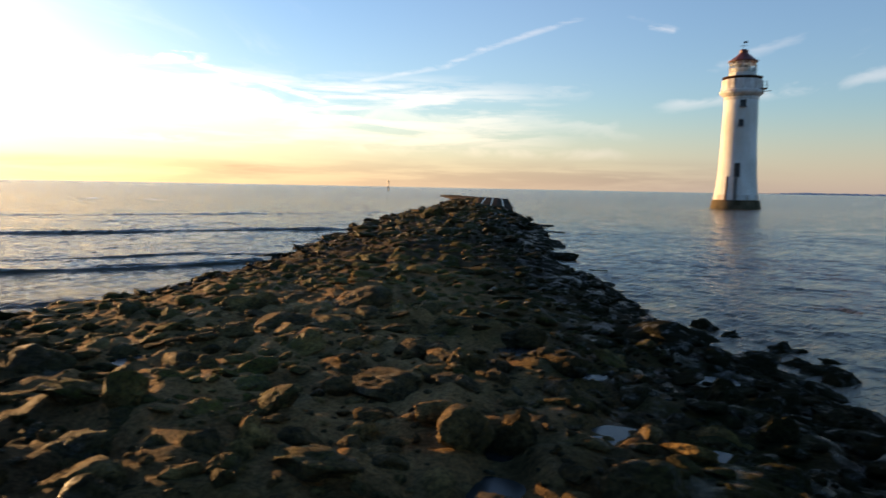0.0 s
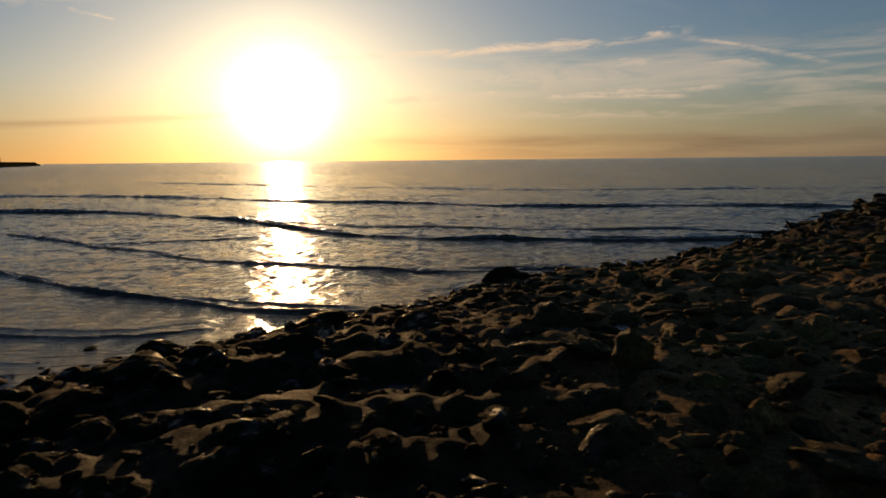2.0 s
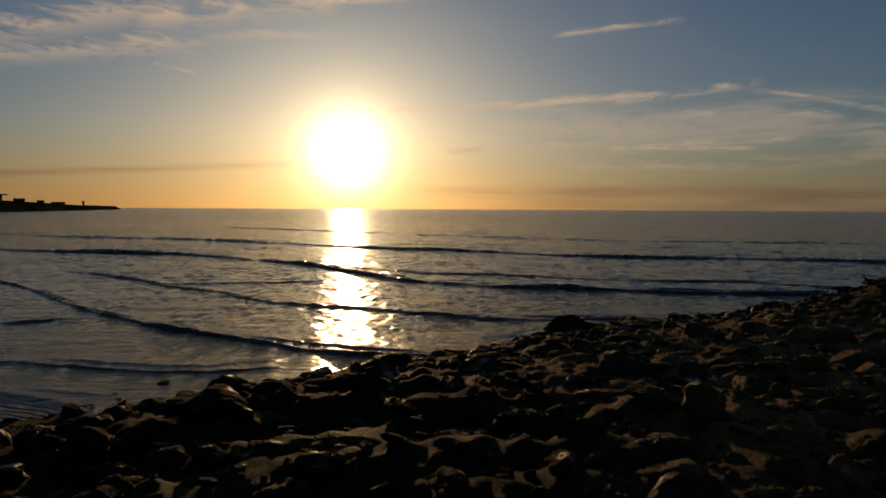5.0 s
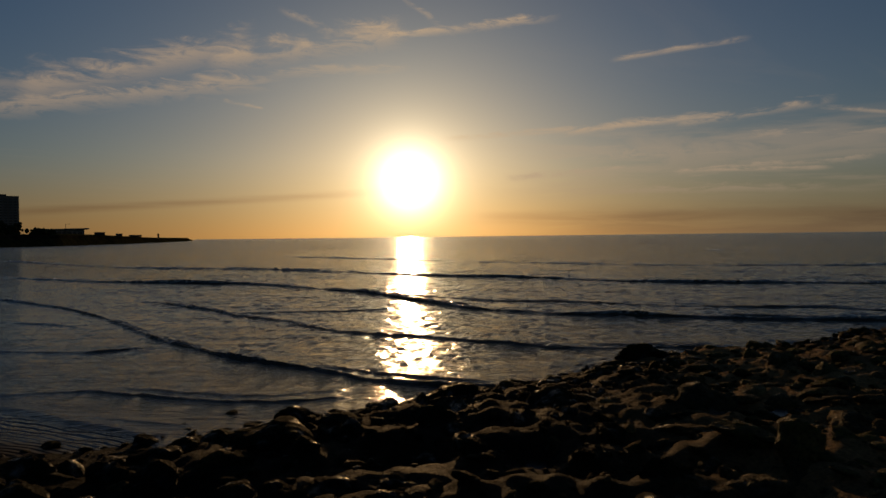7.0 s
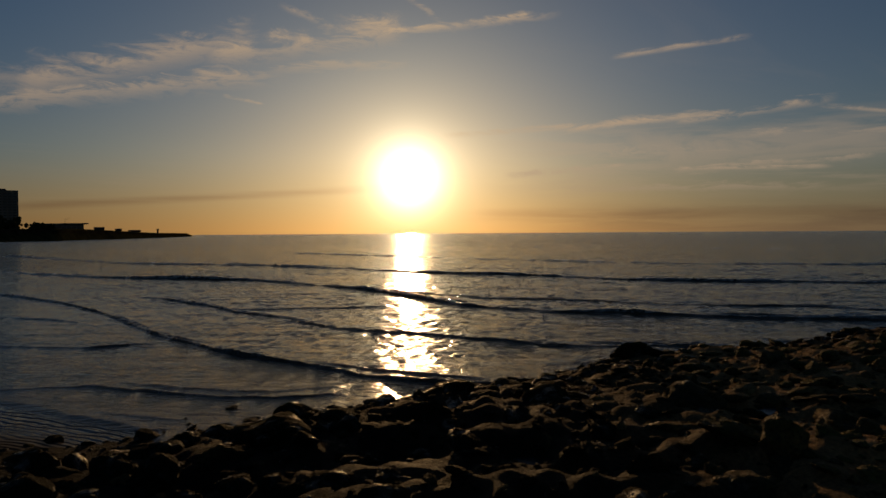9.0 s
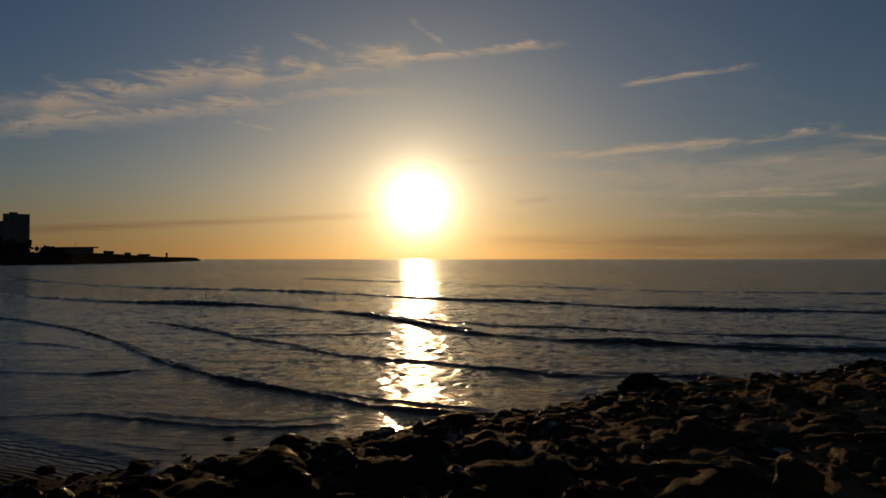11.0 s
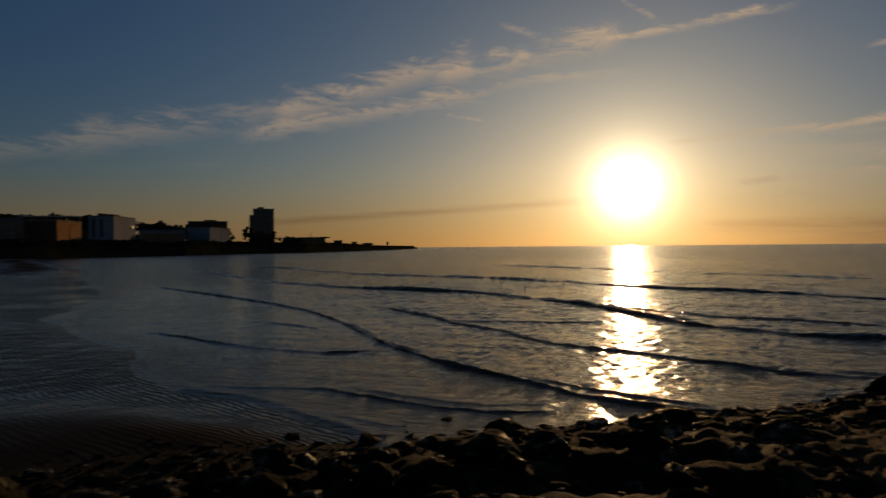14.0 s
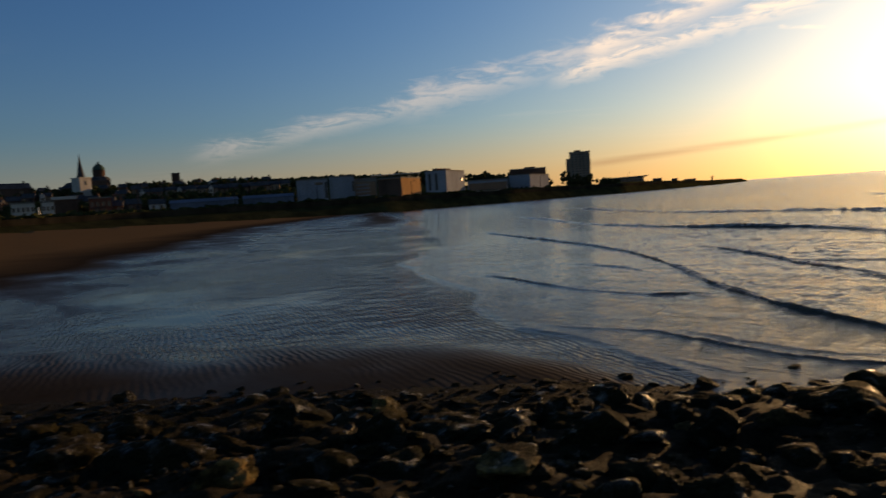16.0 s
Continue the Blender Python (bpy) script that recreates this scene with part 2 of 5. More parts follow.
def rock_material(name, island):
    s = Surface(name)
    own = s.one_off(island)
    coarse, grain = s.noise(4.5, 8, 0.7), s.noise(26.0, 7, 0.75)
    # most stones are dulled by a film of weed, some are bare and pale
    dull = s.mix(s.span(coarse, 0.4, 0.6), (0.060, 0.040, 0.016), (0.165, 0.102, 0.038))
    pale = s.mix(s.span(coarse, 0.4, 0.6), (0.17, 0.104, 0.036), (0.38, 0.228, 0.078))
    bared = s.span(s.math("ADD", own, s.span(s.noise(1.7, 4), 0.3, 0.7, -0.25, 0.25)), 0.60, 0.80)
    col = s.mix(bared, dull, pale)
    patches = s.math("ADD", s.noise(0.45, 4), s.math("ADD", s.span(s.axis(1), 7, 18, -0.10, 0.18), s.math("ADD", s.span(s.axis(0), -3, -8, 0.0, 0.12), s.span(s.axis(0), -0.5, 2.5, 0.0, 0.08))))
    weed = s.math("MULTIPLY", s.span(patches, 0.42, 0.56), s.span(s.facing_up(), -0.2, 0.6))
    col = s.mix(s.math("MULTIPLY", weed, s.span(grain, 0.3, 0.6)), col, (0.105, 0.102, 0.018))
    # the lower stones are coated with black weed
    # backlit shade towards sun and beach is painted in, darker also with x
    unshaded = s.math("MULTIPLY", s.span(s.axis(0), -0.8, 3.0, 1.0, 0.0), s.span(s.math("ADD", s.axis(1), s.math("MULTIPLY", s.math("MINIMUM", s.axis(0), 0.0), 1.15)), 0.2, 3.4))
    # patches on a few random stones stay out of it, like sunlit ends
    unshaded = s.math("MAXIMUM", unshaded, s.math("MULTIPLY", s.span(own, 0.92, 0.95), s.span(s.noise(2.2, 3), 0.46, 0.56)))
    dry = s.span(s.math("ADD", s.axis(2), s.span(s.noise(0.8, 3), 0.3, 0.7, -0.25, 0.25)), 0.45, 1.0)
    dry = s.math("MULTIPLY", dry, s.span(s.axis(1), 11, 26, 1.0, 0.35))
    # the painted shade lowers dry as well
    dry = s.math("MULTIPLY", dry, s.math("ADD", s.math("MULTIPLY", unshaded, 0.965), 0.035))
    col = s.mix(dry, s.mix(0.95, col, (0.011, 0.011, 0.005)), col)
    s.set("Base_Color", s.mix(1.0, col, s.span(grain, 0.36, 0.62, 0.35, 1.5), "MULTIPLY"))
    # wet spots shine
    shine = s.math("MULTIPLY", s.span(s.noise(5.0, 3, 0.6), 0.54, 0.66), s.span(dry, 0.2, 0.7, 1.0, 0.25))
    s.set("Roughness", s.math("SUBTRACT", s.span(s.noise(1.2, 3), 0.35, 0.65, 0.7, 0.95), s.math("MULTIPLY", shine, 0.45)))
    s.set("Specular_IOR_Level", s.math("ADD", s.span(dry, 0.0, 1.0, 0.03, 0.1), s.math("MULTIPLY", shine, 0.4)))
    first = s.relief(coarse, 0.13)
    s.relief(grain, 0.05, 1.0, first)
    return s.mat


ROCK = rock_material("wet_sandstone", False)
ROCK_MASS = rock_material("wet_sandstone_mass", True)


def mud_material():
    s = Surface("causeway_mud")
    coarse, grain = s.noise(1.4, 6, 0.6), s.noise(26.0, 6, 0.7)
    col = s.mix(s.span(coarse, 0.4, 0.62), (0.060, 0.040, 0.017), (0.24, 0.15, 0.062))
    olive = s.math("ADD", s.noise(0.7, 5), s.span(s.axis(0), 0.0, 3.0, -0.03, 0.10))
    col = s.mix(s.span(olive, 0.50, 0.62), col, (0.062, 0.058, 0.012))
    # sand has gathered on the weather side
    sandy = s.math("MULTIPLY", s.span(s.axis(0), -0.4, 1.8, 1.0, 0.0), s.span(s.axis(1), 2.0, 6.0))
    col = s.mix(s.math("MULTIPLY", sandy, s.span(s.noise(0.8, 5), 0.34, 0.52)), col, (0.38, 0.225, 0.092))
    # the stones' backlit shade is painted into the mud too, by x and y
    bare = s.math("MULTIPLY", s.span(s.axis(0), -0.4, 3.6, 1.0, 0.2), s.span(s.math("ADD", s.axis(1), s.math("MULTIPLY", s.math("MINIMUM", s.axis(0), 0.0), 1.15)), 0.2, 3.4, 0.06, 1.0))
    # weed darkens the far end
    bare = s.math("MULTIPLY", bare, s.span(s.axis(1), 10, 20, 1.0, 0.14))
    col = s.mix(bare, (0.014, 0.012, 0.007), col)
    s.set("Base_Color", s.mix(1.0, col, s.span(grain, 0.36, 0.64, 0.5, 1.35), "MULTIPLY"))
    # water lies in the hollows of the sheltered side
    wet = s.math("MULTIPLY", s.span(s.axis(0), 0.6, 2.5), s.span(s.noise(2.4, 4, 0.6), 0.50, 0.60))
    s.set("Roughness", s.math("SUBTRACT", s.span(coarse, 0.4, 0.6, 0.9, 0.7), s.math("MULTIPLY", wet, 0.5)))
    s.set("Specular_IOR_Level", s.math("ADD", 0.04, s.math("MULTIPLY", wet, 0.4)))
    first = s.relief(s.noise(6.0, 7, 0.7), 0.12)
    s.relief(grain, 0.05, 1.0, first)
    return s.mat


def sand_material():
    s = Surface("beach_sand", IOR=1.33)
    patch = s.noise(0.12, 5, 0.6)
    level = s.math("ADD", s.axis(2), s.span(patch, 0.3, 0.7, -0.05, 0.05))
    wet = s.span(level, 0.12, 0.26, 1.0, 0.0)
    dry_col = s.mix(s.noise(0.6, 6), (0.100, 0.060, 0.028), (0.140, 0.084, 0.040))
    s.set("Base_Color", s.mix(s.span(level, 0.28, 0.6), (0.030, 0.022, 0.015), dry_col))
    # films of standing water lie in hollows and by the swash
    film = s.math("MULTIPLY", wet, s.math("MAXIMUM", s.span(s.noise(0.16, 4, 0.6, (0.5, 1.4, 1), turn=40), 0.44, 0.62), s.span(level, 0.055, 0.11, 1.0, 0.0)))
    s.set("Roughness", s.math("SUBTRACT", s.span(wet, 0.0, 1.0, 0.85, 0.40), s.math("MULTIPLY", film, 0.29)))
    s.set("Specular_IOR_Level", s.math("ADD", s.span(wet, 0.0, 1.0, 0.0, 0.055), s.math("MULTIPLY", film, 0.105)))
    # ripple marks left by the ebb
    field = s.math("MULTIPLY", s.span(s.noise(0.13, 3), 0.36, 0.52), wet)
    first = s.relief(s.math("MULTIPLY", s.wave(2.1, -117, 7.5, 0.6), field), 0.022)
    s.relief(s.noise(6.0, 5, 0.6, (0.45, 1.1, 1), turn=48), 0.004, 0.8, first)
    return s.mat


def sea_material():
    s = Surface("sea_water", IOR=1.33)
    # thin broken foam rides on the crests
    crest = s.math("ADD", s.axis(2), s.span(s.noise(0.9, 4, 0.6), 0.3, 0.7, -0.05, 0.05))
    foam = s.math("MULTIPLY", s.span(crest, 0.05, 0.13), s.span(s.noise(5.0, 5, 0.7, (0.5, 1.2, 1), turn=50), 0.42, 0.6))
    s.set("Base_Color", s.mix(s.math("MULTIPLY", foam, 0.75), (0.060, 0.043, 0.022), (0.52, 0.50, 0.46)))
    away = s.n.new("ShaderNodeVectorMath")
    away.operation = "LENGTH"
    s.l.new(s.pos, away.inputs[0])
    # open water far out is rougher than the sheltered shallows
    still = s.math("MAXIMUM", s.span(away.outputs["Value"], 12, 200, 0.085, 0.17), s.span(away.outputs["Value"], 12.5, 19, 0.12, 0.07))
    s.set("Roughness", s.math("ADD", still, s.math("MULTIPLY", foam, 0.4)))
    # the bay behind the causeway is sheltered
    exposed = s.span(s.axis(1), -2, 16, 0.14, 1.0)
    roll = s.math("MULTIPLY", s.noise(0.07, 3, 0.5, (0.3, 1.2, 1), turn=50), exposed)
    swell = s.math("MULTIPLY", s.noise(0.36, 3, 0.5, (0.27, 1.2, 1), turn=50), exposed)
    chop = s.math("MULTIPLY", s.noise(1.3, 4, 0.6, (0.26, 1.3, 1), turn=50), s.math("MULTIPLY", exposed, s.span(away.outputs["Value"], 25, 90, 1.0, 3.0)))
    ripple = s.math("MULTIPLY", s.noise(5.0, 4, 0.65, (0.3, 1.3, 1), turn=47), s.math("MULTIPLY", s.math("MAXIMUM", exposed, 0.35), s.span(away.outputs["Value"], 12.5, 26, 3.6, 1.4)))
    first = s.relief(swell, 0.12, 1.0, s.relief(roll, 0.3))
    second = s.relief(chop, 0.18, 1.0, first)
    s.relief(ripple, 0.04, 1.0, second)
    return s.mat


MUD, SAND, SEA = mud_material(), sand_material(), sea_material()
LAND = plain("rough_grass", (0.030, 0.032, 0.012), (0.062, 0.060, 0.024), 0.9, 0.05, 2.0, 0.05)
WALL_STONE = plain("dark_sea_wall", (0.014, 0.012, 0.008), (0.038, 0.031, 0.020), 0.85, 0.2, 3.0, 0.03)
WEED_STONE = plain("black_weed_on_stone", (0.016, 0.016, 0.008), (0.042, 0.040, 0.016), 0.9, 0.2, 3.0, 0.03)
DAMP_STONE = plain("damp_dark_masonry", (0.040, 0.031, 0.022), (0.085, 0.068, 0.050), 0.85, 0.5, 4.0, 0.04)
WHITEWASH = plain("stained_white_render", (0.54, 0.51, 0.44), (0.74, 0.72, 0.66), 0.65, 0.35, 12.0, 0.004)


def stained_render():
    """White render with rust runs under the ledges and grey patches low down."""
    s = Surface("rust_stained_white_render", Roughness=0.7, Specular_IOR_Level=0.1)
    col = s.mix(s.span(s.noise(0.5, 6), 0.35, 0.68), (0.50, 0.46, 0.40), (0.74, 0.72, 0.67))
    runs = s.span(s.noise(1.6, 5, 0.6, (1, 1, 0.16)), 0.50, 0.68)
    col = s.mix(s.math("MULTIPLY", runs, 0.75), col, (0.26, 0.15, 0.08))
    s.set("Base_Color", s.mix(1.0, col, s.span(s.noise(14.0, 4), 0.3, 0.7, 0.8, 1.1), "MULTIPLY"))
    s.relief(s.noise(10.0, 5), 0.01)
    return s.mat


STAINED = stained_render()
PLINTH = plain("weedy_stone", (0.05, 0.04, 0.022), (0.14, 0.11, 0.07), 0.8, 0.8, 8.0, 0.03)
RED_PAINT = plain("faded_red_paint", (0.10, 0.026, 0.018), (0.18, 0.045, 0.03), 0.5, 1.0, 15.0, 0.003)
DARK_RUST = plain("old_dark_rust", (0.030, 0.017, 0.011), (0.07, 0.04, 0.026), 0.8, 2.0, 20.0, 0.004)
RUST = plain("rusted_iron", (0.08, 0.035, 0.02), (0.18, 0.09, 0.05), 0.7, 2.0, 20.0, 0.004)
LAMP_STEEL = plain("dark_painted_steel", (0.025, 0.025, 0.025), (0.05, 0.05, 0.048), 0.6, 3.0, 20.0, 0.002)
IRON = plain("grey_iron", (0.10, 0.10, 0.10), (0.22, 0.21, 0.20), 0.5, 3.0, 20.0, 0.002)
DARK = plain("dark_opening", (0.012, 0.013, 0.015), (0.03, 0.03, 0.03), 0.3, 2.0, 10.0, 0.001)
WHITE_CLAD = plain("pale_blue_white_cladding", (0.19, 0.20, 0.225), (0.255, 0.265, 0.29), 0.55, 0.1, 2.0, 0.004)
ORANGE_CLAD = plain("tan_cladding", (0.24, 0.140, 0.068), (0.30, 0.178, 0.088), 0.6, 0.1, 2.0, 0.004)
PALE_BRICK = plain("pale_brick", (0.16, 0.13, 0.10), (0.22, 0.18, 0.135), 0.8, 0.15, 4.0, 0.01)
TOWER_CONCRETE = plain("brown_grey_concrete", (0.15, 0.115, 0.09), (0.22, 0.17, 0.13), 0.8, 0.1, 3.0, 0.01)
SHED_BLUE = plain("blue_grey_sheet", (0.085, 0.10, 0.135), (0.12, 0.14, 0.18), 0.6, 0.1, 2.0, 0.004)
DARK_BRICK = plain("dark_brick", (0.06, 0.037, 0.028), (0.11, 0.068, 0.05), 0.85, 0.15, 4.0, 0.01)
RED_BRICK = plain("red_brick", (0.11, 0.045, 0.030), (0.17, 0.07, 0.045), 0.85, 0.15, 4.0, 0.01)
SLATE = plain("slate_roof", (0.035, 0.035, 0.04), (0.075, 0.07, 0.07), 0.6, 0.3, 5.0, 0.01)
CONCRETE = plain("grey_concrete", (0.13, 0.122, 0.112), (0.20, 0.19, 0.172), 0.8, 0.1, 3.0, 0.01)
COPPER = plain("green_copper", (0.035, 0.055, 0.045), (0.06, 0.09, 0.075), 0.6, 0.2, 3.0, 0.01)
# the haze over the distant coast is painted into this pale colour
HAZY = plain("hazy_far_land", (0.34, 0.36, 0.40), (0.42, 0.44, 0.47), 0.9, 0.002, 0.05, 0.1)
PALE_STONE = plain("pale_church_stone", (0.34, 0.31, 0.27), (0.44, 0.41, 0.36), 0.8, 0.2, 4.0, 0.01)
LEAF = plain("winter_foliage", (0.020, 0.024, 0.010), (0.045, 0.045, 0.018), 0.9, 0.3, 3.0, 0.05)
GLASS = Surface("window_glass", Base_Color=(0.75, 0.8, 0.82), Roughness=0.05, IOR=1.45, Transmission_Weight=0.92).mat
DARK_GLASS = Surface("dark_window_glass", Base_Color=(0.02, 0.025, 0.03), Roughness=0.08).mat


# ---- mesh helpers ----
def mesh_object(name, bm, material, parent=None, label="", smooth=False):
    me = bpy.data.meshes.new(name)
    bm.to_mesh(me)
    bm.free()
    me.materials.append(material)
    if smooth:
        me.shade_smooth()
    ob = new(name, me)
    ob.parent = parent
    return tagged(ob, label)


def part(name, bm, material, parent, label="", smooth=False):
    return mesh_object(name, bm, material, parent, label, smooth)


def thing(name, matrix, label, category, group="", kind=""):
    ob = new(name)
    ob.matrix_world = matrix
    return tagged(ob, label, category, group, kind)


def block(centre, size, bevel=0.0, turn=0.0, bm=None):
    """A box, base at centre z, slightly rounded where asked."""
    bm = bm or bmesh.new()
    m = Matrix.Translation((centre[0], centre[1], centre[2] + size[2] / 2)) @ Matrix.Rotation(radians(turn), 4, "Z")
    made = bmesh.ops.create_cube(bm, size=1, matrix=m @ Matrix.Diagonal((*size, 1)))
    if bevel:
        edges = {e for v in made["verts"] for e in v.link_edges}
        bmesh.ops.bevel(bm, geom=list(edges), offset=bevel, segments=2, affect="EDGES")
    return bm


def lathe(profile, seg=48, bm=None, at=(0, 0, 0)):
    """A turned form from rows of radius and height."""
    bm = bm or bmesh.new()
    rings = []
    for r, z in profile:
        rings.append([bm.verts.new((at[0] + r * math.cos(2 * math.pi * i / seg), at[1] + r * math.sin(2 * math.pi * i / seg), at[2] + z)) for i in range(seg)])
    for a, b in zip(rings, rings[1:]):
        for i in range(seg):
            bm.faces.new((a[i], a[(i + 1) % seg], b[(i + 1) % seg], b[i]))
    bm.faces.new(rings[0][::-1])
    bm.faces.new(rings[-1])
    return bm


def rod(a, b, radius, seg=8, bm=None):
    bm = bm or bmesh.new()
    a, b = Vector(a), Vector(b)
    m = Matrix.Translation((a + b) / 2) @ (b - a).to_track_quat("Z", "Y").to_matrix().to_4x4()
    bmesh.ops.create_cone(bm, cap_ends=True, segments=seg, radius1=radius, radius2=radius, depth=(b - a).length, matrix=m)
    return bm


def at_bearing(bearing, distance, z=0.0, turn=0.0):
    """Stands at a bearing and distance; its own -y side faces the origin."""
    a = radians(bearing)
    return pose(distance * math.sin(a), distance * math.cos(a), z, 0, 0, -bearing + turn)


# ---- lie of the land ----
# outline of the stone causeway: bearing and distance of its edge
EDGE = [(30, 10.6), (27, 12.0), (24, 12.4), (17, 14.8), (10.6, 23), (7.2, 25.5), (6, 44), (2.6, 84), (2.6, 98), (1.6, 130),
        (0, 170), (-1.5, 206), (-2.3, 208), (-3.0, 140), (-4.4, 82), (-9.9, 45), (-14.9, 30), (-20.6, 21.8), (-26, 18.2),
        (-31, 16.4), (-36, 15.9), (-43, 13.7), (-50, 12.1), (-58, 11.3), (-69, 10.5), (-77, 9.5), (-88, 9.1), (-100, 9.2),
        (-115, 10), (-128, 11.6), (-150, 17), (-168, 60), (-172, 130), (172, 130), (165, 60), (150, 20), (120, 11), (90, 9.2), (60, 9.4), (42, 9.8)]
EDGE_XY = np.array([(d * math.sin(radians(a)), d * math.cos(radians(a))) for a, d in EDGE])


def inside_distance(x, y):
    """Distance to the causeway's edge, positive on the causeway."""
    best = np.full(x.shape, 1e9)
    odd = np.zeros(x.shape, bool)
    for (ax, ay), (bx, by) in zip(EDGE_XY, np.roll(EDGE_XY, -1, 0)):
        t = np.clip(((x - ax) * (bx - ax) + (y - ay) * (by - ay)) / ((bx - ax) ** 2 + (by - ay) ** 2), 0, 1)
        best = np.minimum(best, np.hypot(x - ax - t * (bx - ax), y - ay - t * (by - ay)))
        cross = (ay > y) != (by > y)
        with np.errstate(divide="ignore", invalid="ignore"):
            odd ^= cross & (x < (bx - ax) * (y - ay) / (by - ay if by != ay else 1e-9) + ax)
    return np.where(odd, best, -best)


def ripple_field(x, y, seed, wavelength, octaves=4):
    """Soft random relief, about -1 to 1."""
    rng = np.random.default_rng(seed)
    total, amp = np.zeros(x.shape), 1.0
    for _ in range(octaves):
        for _ in range(4):
            a, p = rng.uniform(0, 2 * math.pi, 2)
            k = 2 * math.pi / wavelength * rng.uniform(0.7, 1.4)
            total += amp * 0.35 * np.sin(k * (x * math.cos(a) + y * math.sin(a)) + p + 1.3 * np.sin(k * 0.6 * (x * math.sin(a) - y * math.cos(a)) + 2 * p))
        wavelength, amp = wavelength * 0.47, amp * 0.55
    return total


def soft(v, a, b):
    t = np.clip((v - a) / (b - a), 0, 1)
    return t * t * (3 - 2 * t)


SHORE = [(0, -70), (10, -77), (12, -85), (15, -91.6), (22, -94.7), (33, -97.6), (42, -95.8), (94, -96.4), (194, -98.9), (260, -99)]
DRY = [(0, 22), (31, 17), (43, 20), (67, 24), (138, 32), (211, 15), (260, 6)]
PROMENADE = [(-180, 120), (-150, 150), (-127, 190), (-113, 220), (-106, 240), (-99, 262), (-89, 315), (-80, 410), (-76, 520), (-73, 700), (-71, 1000), (-70.9, 1e5), (139, 1e5), (140, 120), (180, 120)]


# rain and tide pools between the stones: bearing, distance, radius
POOLS = [(-25.1, 8.1, 0.28), (1.6, 8.2, 0.3), (5.2, 8.7, 0.4), (4.6, 5.0, 0.16), (5.0, 4.4, 0.3), (13.1, 5.8, 0.22), (12.4, 5.4, 0.2), (6.1, 10.0, 0.4),
         (-45.0, 6.0, 0.28), (-75.8, 6.0, 0.22), (-72.5, 4.1, 0.22), (-59.9, 5.2, 0.14), (-72.0, 6.2, 0.25), (17.0, 8.6, 0.3), (20.0, 5.8, 0.25),
         (11.0, 7.7, 0.25), (18.9, 9.5, 0.4)]


def promenade_line(bearing):
    return np.interp(bearing, *zip(*PROMENADE))


def land_height(x, y):
    """Height of the ground, and its kind: 0 sand, 1 causeway, 2 land."""
    r, bearing = np.hypot(x, y), np.degrees(np.arctan2(x, y))
    across = np.radians(np.interp(r, *zip(*SHORE)) - bearing) * r + 0.8 * ripple_field(x, y, 5, 26, 3)
    across = np.where(bearing > 60, -40.0, across)
    dry = np.interp(r, *zip(*DRY))
    z = np.where(across > 0, 0.006 * across + 0.028 * np.maximum(0, across - dry), np.maximum(0.03 * across, -1.2))
    z = np.minimum(z, 2.5) + 0.012 * ripple_field(x, y, 6, 9, 3) * soft(across, 2, 8)
    # a low bar of drier sand beside the far waterline
    z = z + 0.2 * np.exp(-((across - 5.0) / 4.0) ** 2) * soft(r, 65, 120)
    # causeway
    d = inside_distance(x, y)
    far = 1.0 - 0.25 * soft(y, 60, 95)
    mound = 1.2 * far * (1 - np.exp(-np.maximum(d, 0) / (3.0 - 1.2 * soft(y, 30, 60)))) - 0.1
    mound = mound - 0.3 * soft(x, 0.5, 7) * soft(-y, -22, -10) * soft(d, 0.5, 4)
    mound = mound + (0.07 * ripple_field(x, y, 7, 3.2, 3) + 0.05 * ripple_field(x, y, 8, 0.9, 2) * (r < 40)) * soft(d, 0, 2)
    z = z + 0.2 * soft(d, -6.5, -1.5) * soft(across, 0.3, 2.5)
    skirt = np.where(d > 0, mound, -0.1 + 0.11 * d)
    on = (d > -0.6) | ((d > -8) & (across < -2))
    z = np.where(on, np.maximum(skirt, np.where(d > 0, np.where(across > 0, z - 3 * soft(d, 0.5, 4), -5), z)), z)
    # promenade and hill
    back = r - promenade_line(bearing)
    hill = 19 * soft(r, 300, 560) * soft(-bearing, 82, 104) * (bearing < 0)
    z = np.where(back > 0, np.minimum(z, 0.5) + (4.6 + hill - np.minimum(z, 0.5)) * soft(back, 22, 60), z)
    for pb, pd, pr in POOLS:
        px, py = pd * math.sin(radians(pb)), pd * math.cos(radians(pb))
        z = z - 0.12 * np.exp(-(((x - px) ** 2 + (y - py) ** 2) / pr ** 2) ** 1.5)
    kind = np.where(on, 1, np.where(back > 0, 2, 0))
    return z, kind, across


def polar_sheet(zones, fine):
    """A grid of rings; zones: rows of outer radius and growth from ring to ring; fine: bearing step in view."""
    bearings = np.concatenate([np.arange(-135, 42, fine), np.arange(42, 225, 3.0)])
    radii = [zones[0][0]]
    for outer, growth in zones[1:]:
        n = max(1, round(math.log(outer / radii[-1]) / growth))
        radii += [radii[-1] * (outer / radii[-1]) ** ((k + 1) / n) for k in range(n)]
        radii = radii[:-1] + [outer]
    b, r = np.meshgrid(np.radians(bearings), np.array(radii))
    return r * np.sin(b), r * np.cos(b), r, np.degrees(np.arctan2(np.sin(b), np.cos(b)))


